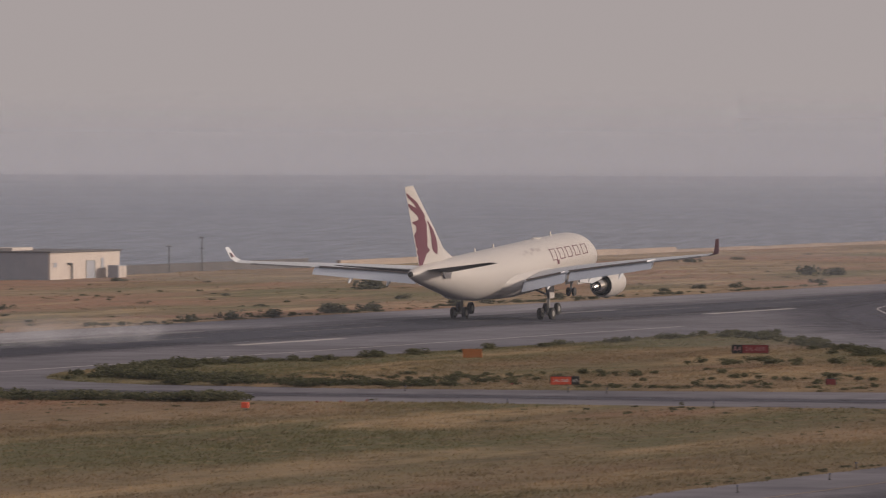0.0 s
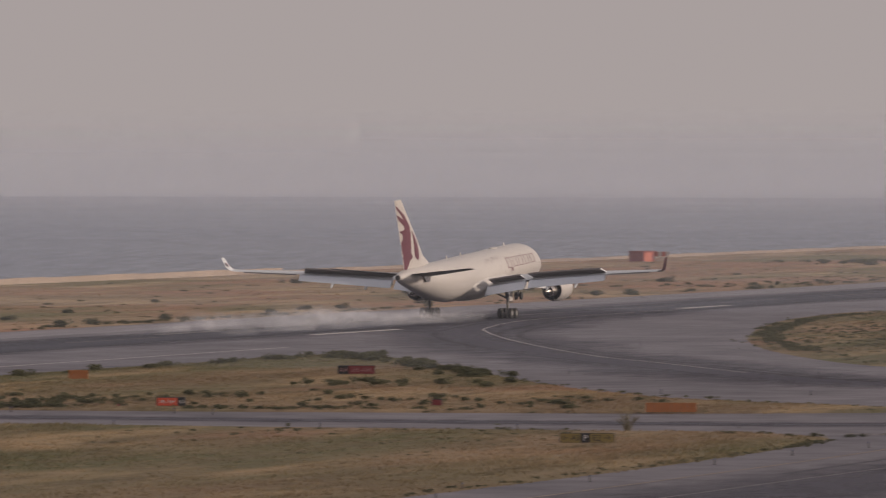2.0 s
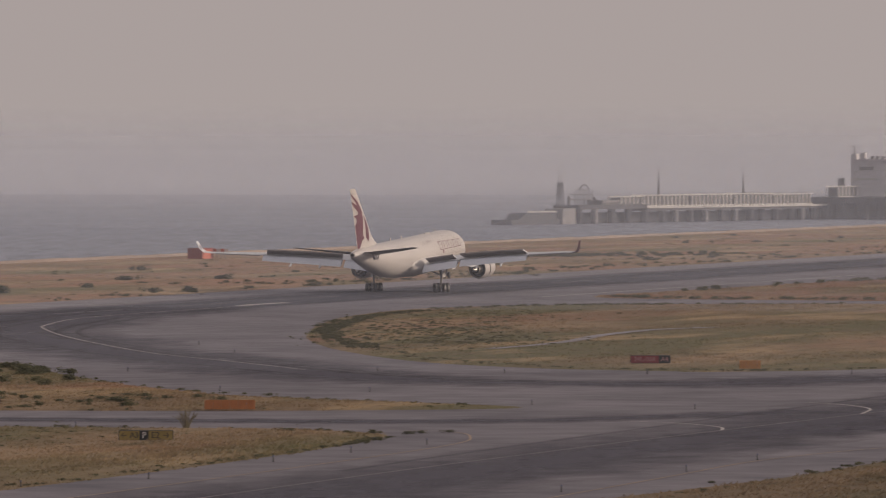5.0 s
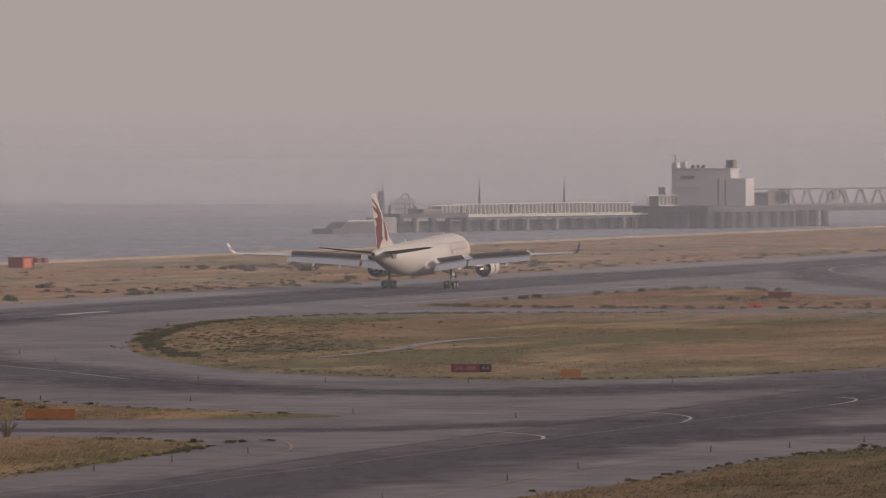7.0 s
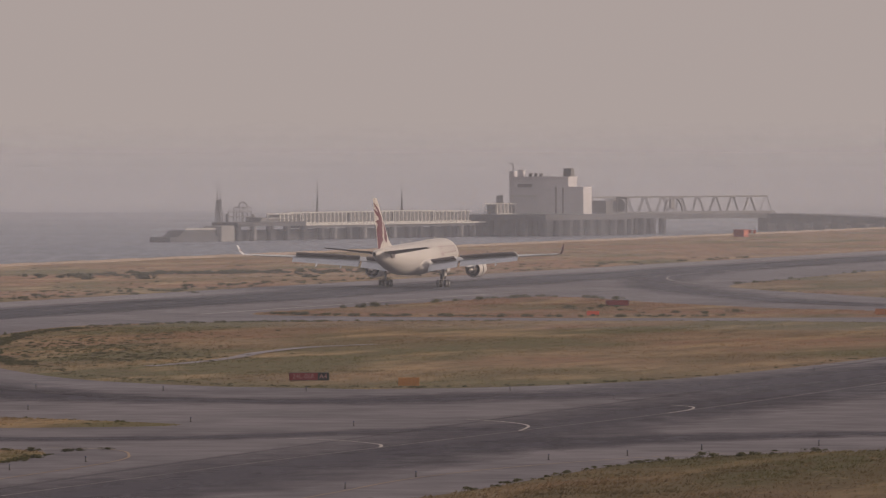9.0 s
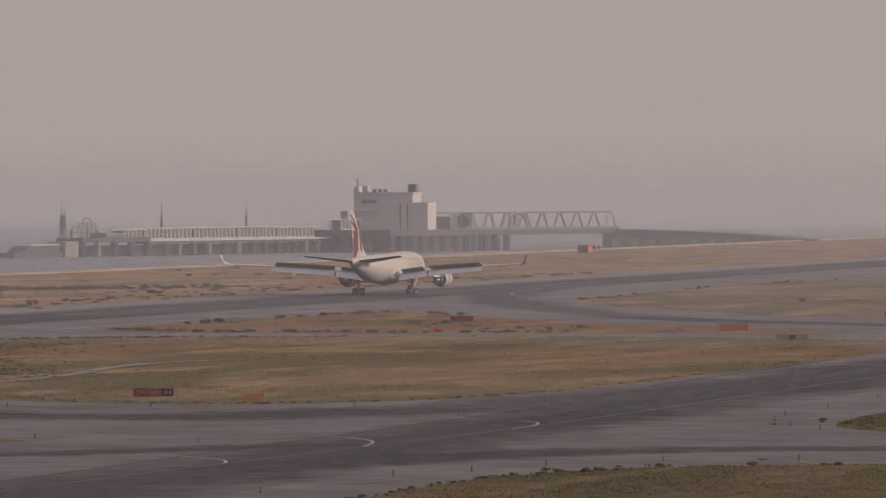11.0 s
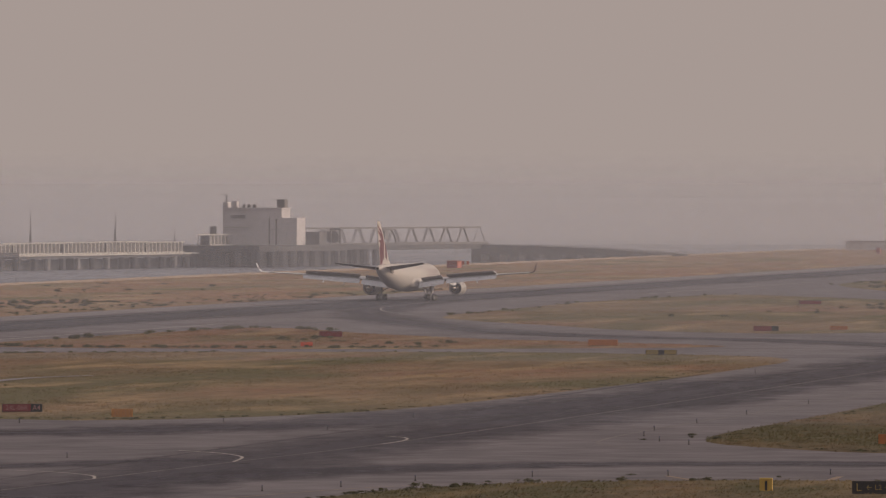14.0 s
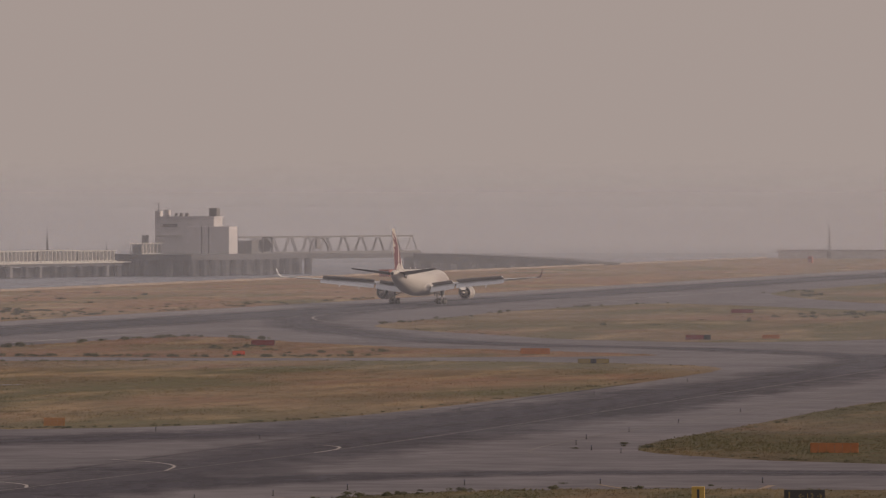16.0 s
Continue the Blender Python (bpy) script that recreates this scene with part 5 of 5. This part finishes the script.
# far end of the shore
wall = thing("far_building", "long low grey building at the far shore", "building", at=pose(-472, 3200, 0))
part("body", boxes((0, 90, 0, 14, -0.2, 3.6)), M_panel, wall)
part("roof", boxes((-0.5, 90.5, -0.5, 14.5, 3.6, 3.9)), M_steel, wall)
far = thing("radio_mast", "thin dark radio mast with cross platforms", "mast", at=pose(-448.9, 3190, 0))
part("shaft", rods(((0, 0, 3), (0, 0, 13.2), 0.35, 0.2)), M_steel, far)
for z in (5, 9.2):
    part("platform", boxes((-1.2, 1.2, -1.2, 1.2, z, z + 0.4)), M_steel, far)
part("base", boxes((-1, 1, -1, 1, -0.2, 3.0)), M_steel, far)
tagged(sheet("breakwater", -560, -486, 3080, 3130, -2.6, M_wall2), "low grey breakwater", kind="structure")

# ---- tyre smoke ----
def smoke_material(name, amount):
    m = bpy.data.materials.new(name)
    m.use_nodes = True
    n, l = m.node_tree.nodes, m.node_tree.links
    n.remove(n["Principled BSDF"])
    a, b, tr = n.new("ShaderNodeBsdfDiffuse"), n.new("ShaderNodeBsdfTranslucent"), n.new("ShaderNodeBsdfTransparent")
    for sh in (a, b):
        sh.inputs[0].default_value = (0.95, 0.95, 1.0, 1)
    m1, m2 = n.new("ShaderNodeMixShader"), n.new("ShaderNodeMixShader")
    m1.inputs[0].default_value = 0.5
    co, nz, rp = n.new("ShaderNodeTexCoord"), n.new("ShaderNodeTexNoise"), n.new("ShaderNodeMapRange")
    nz.inputs["Scale"].default_value, nz.inputs["Detail"].default_value = 1.6, 4
    rp.inputs[1].default_value, rp.inputs[2].default_value, rp.inputs[3].default_value, rp.inputs[4].default_value = 0.36, 0.68, 0.0, amount
    l.new(co.outputs["Object"], nz.inputs[0]), l.new(nz.outputs[0], rp.inputs[0]), l.new(rp.outputs[0], m2.inputs[0])
    l.new(a.outputs[0], m1.inputs[1]), l.new(b.outputs[0], m1.inputs[2])
    l.new(tr.outputs[0], m2.inputs[1]), l.new(m1.outputs[0], m2.inputs[2])
    l.new(m2.outputs[0], n["Material Output"].inputs[0])
    return m


def puff_mesh(seed, mat):
    bm = bmesh.new()
    for k, f in enumerate((1.0, 0.78, 0.55)):
        made = bmesh.ops.create_icosphere(bm, subdivisions=3, radius=f)
        for v in made["verts"]:
            w = 1 + 0.45 * noise.noise(v.co * 1.7 + Vector((seed * 7.0, k * 3.0, 0)))
            v.co *= w
    me = bpy.data.meshes.new("smoke_puff")
    bm.to_mesh(me)
    bm.free()
    me.materials.append(mat)
    for p in me.polygons:
        p.use_smooth = True
    return me


SMOKE, THIN = smoke_material("tyre_smoke", 0.085), smoke_material("thin_tyre_smoke", 0.032)
PUFFS = [puff_mesh(k, SMOKE if k < 3 else THIN) for k in range(6)]
puffs = []


def puff(x, y, born, size, thin=False, rise=0.16, drift=(-1.2, -0.6)):
    """A puff of tyre smoke: it comes up from the runway as the wheels pass, then drifts off with the wind."""
    ob = tagged(new("smoke_puff", PUFFS[rng.randrange(3) + (3 if thin else 0)]), "pale grey puff of tyre smoke over the runway", "smoke", "tyre smoke")
    ob.scale = (size * 1.1, size * 3.2, size * 0.85)
    turn = rng.uniform(-20, 20)
    h = size * 0.85

    def at(t):
        a = max(0.0, t - born)
        return pose(x + drift[0] * a, y + drift[1] * a + 6 * (1 - math.exp(-a)), h * 0.5 + rise * a, 0, 0, turn + 4 * a)
    rows = [(0.0, at(0.0))] if born <= 0 else [(0.0, pose(x, y, -4 - h, 0, 0, turn)), (max(born - 0.05, 0.03), pose(x, y, -2 - h, 0, 0, turn)), (born + 0.15, at(born + 0.15))]
    sunk = at(born + 3.0)
    sunk.translation.z = -1.5 * h            # it has thinned out to nothing over the tarmac
    rows += [(t, m) for t, m in ((born + 0.8, at(born + 0.8)), (born + 1.0, at(born + 1.0)), (born + 2.1, sunk), (16.0, sunk)) if t > rows[-1][0]]
    puffs.append((ob, rows))


# first touch, before the clip begins, and the longer second one
for k in range(12):
    puff(-331 + rng.uniform(-5, 4), 684 + 3.6 * k + rng.uniform(-3, 3), -0.7 + 0.01 * k, rng.uniform(1.3, 2.9), True, 0.12)
for gx in (-335.1, -324.5):
    for k in range(12):
        y = 850 + 6.2 * k + (0 if gx < -330 else 3)
        puff(gx + rng.uniform(-0.8, 0.8), y - 3 + rng.uniform(-1.5, 1.5), (y - 824.1) / 62.7 + 0.1, rng.uniform(1.3, 2.2), k < 2)
    for k in range(8):
        y = 905 + 8 * k
        puff(gx + rng.uniform(-1, 1), y - 2, (y - 824.1) / 62.7 + 0.05, rng.uniform(1.2, 1.9), k > (4 if gx > -330 else 1))

# ---- flat sheets that stand in for hazy air over airfield and bay ----
def haze_sheet(y, amount):
    """A flat sheet from the sea up, tinted to pale things behind it like hazy air, thinning out upwards."""
    m = bpy.data.materials.new("haze_sheet")
    m.use_nodes = True
    n, l = m.node_tree.nodes, m.node_tree.links
    n.remove(n["Principled BSDF"])
    a, b, tr = n.new("ShaderNodeBsdfDiffuse"), n.new("ShaderNodeBsdfTranslucent"), n.new("ShaderNodeBsdfTransparent")
    for s in (a, b):
        # near sheets are tinted bluer, far ones greyer
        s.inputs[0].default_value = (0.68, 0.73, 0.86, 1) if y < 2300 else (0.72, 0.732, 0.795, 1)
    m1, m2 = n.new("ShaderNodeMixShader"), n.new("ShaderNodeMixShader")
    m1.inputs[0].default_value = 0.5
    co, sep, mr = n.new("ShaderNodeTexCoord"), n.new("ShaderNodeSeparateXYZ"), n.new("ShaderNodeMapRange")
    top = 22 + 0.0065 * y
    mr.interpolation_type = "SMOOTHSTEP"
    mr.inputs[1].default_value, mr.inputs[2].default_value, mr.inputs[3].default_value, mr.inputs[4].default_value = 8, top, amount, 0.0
    l.new(co.outputs["Object"], sep.inputs[0]), l.new(sep.outputs[2], mr.inputs[0]), l.new(mr.outputs[0], m2.inputs[0])
    l.new(a.outputs[0], m1.inputs[1]), l.new(b.outputs[0], m1.inputs[2])
    l.new(tr.outputs[0], m2.inputs[1]), l.new(m1.outputs[0], m2.inputs[2])
    l.new(m2.outputs[0], n["Material Output"].inputs[0])
    bm = bmesh.new()
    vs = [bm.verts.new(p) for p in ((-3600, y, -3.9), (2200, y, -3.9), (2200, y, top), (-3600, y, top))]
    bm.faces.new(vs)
    tagged(link("haze_sheet", bm, m), "flat translucent sheet painted as pale evening air", kind="structure")


# amounts grow towards the horizon; the nearest sheet stands for lens glare
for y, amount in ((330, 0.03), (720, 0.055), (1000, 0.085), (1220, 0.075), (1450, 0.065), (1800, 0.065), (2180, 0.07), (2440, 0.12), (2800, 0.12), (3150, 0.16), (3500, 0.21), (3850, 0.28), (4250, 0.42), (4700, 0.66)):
    haze_sheet(y, amount)


# ---- moving things ----
FLEX = ((0.0, 2.9), (0.8, 2.6), (1.5, 1.6), (2.5, 1.1), (3.5, 1.1), (5.0, 0.8), (9.0, 0.5), (16.0, 0.7))
LIFT = ((0.0, 0), (1.1, 0), (1.6, 20), (2.2, 26), (3.0, 28), (16.0, 28))


def motions():
    walk(plane, [(t, pose(x, y, z + dz, pitch, roll, float(np.interp(t, *zip(*YAW))))) for (t, x, y, z, pitch, roll), (_, dz) in zip(PATH, RISE)])
    for wing, s in wings:
        root = Matrix.Translation((s * 2.2, 0, 3.6))
        walk(wing, [(t, root @ pose(0, 0, 0, 0, -s * a, 0) @ root.inverted()) for t, a in FLEX])
    for panel, m in moving_spoilers:
        walk(panel, [(t, m @ pose(0, 0, 0, -a, 0, 0)) for t, a in LIFT])
    for sleeve in sleeves:
        walk(sleeve, [(0.0, pose(0, 0, 0)), (2.4, pose(0, 0, 0)), (3.6, pose(0, -0.6, 0)), (16.0, pose(0, -0.6, 0))])
    for bogie, gx in bogies:
        tilt = {0.0: 15, 0.5: 14, 1.0: 5}
        walk(bogie, [(t, pose(gx, 0, 0.7 - dz + math.sin(radians(tilt.get(t, 0))) + gx * math.tan(radians(r)), tilt.get(t, 0) - p, 0, 0)) for (t, x, y, z, p, r), (_, dz) in zip(PATH, RISE)])
    for puff, rows in puffs:
        walk(puff, rows)


motions()
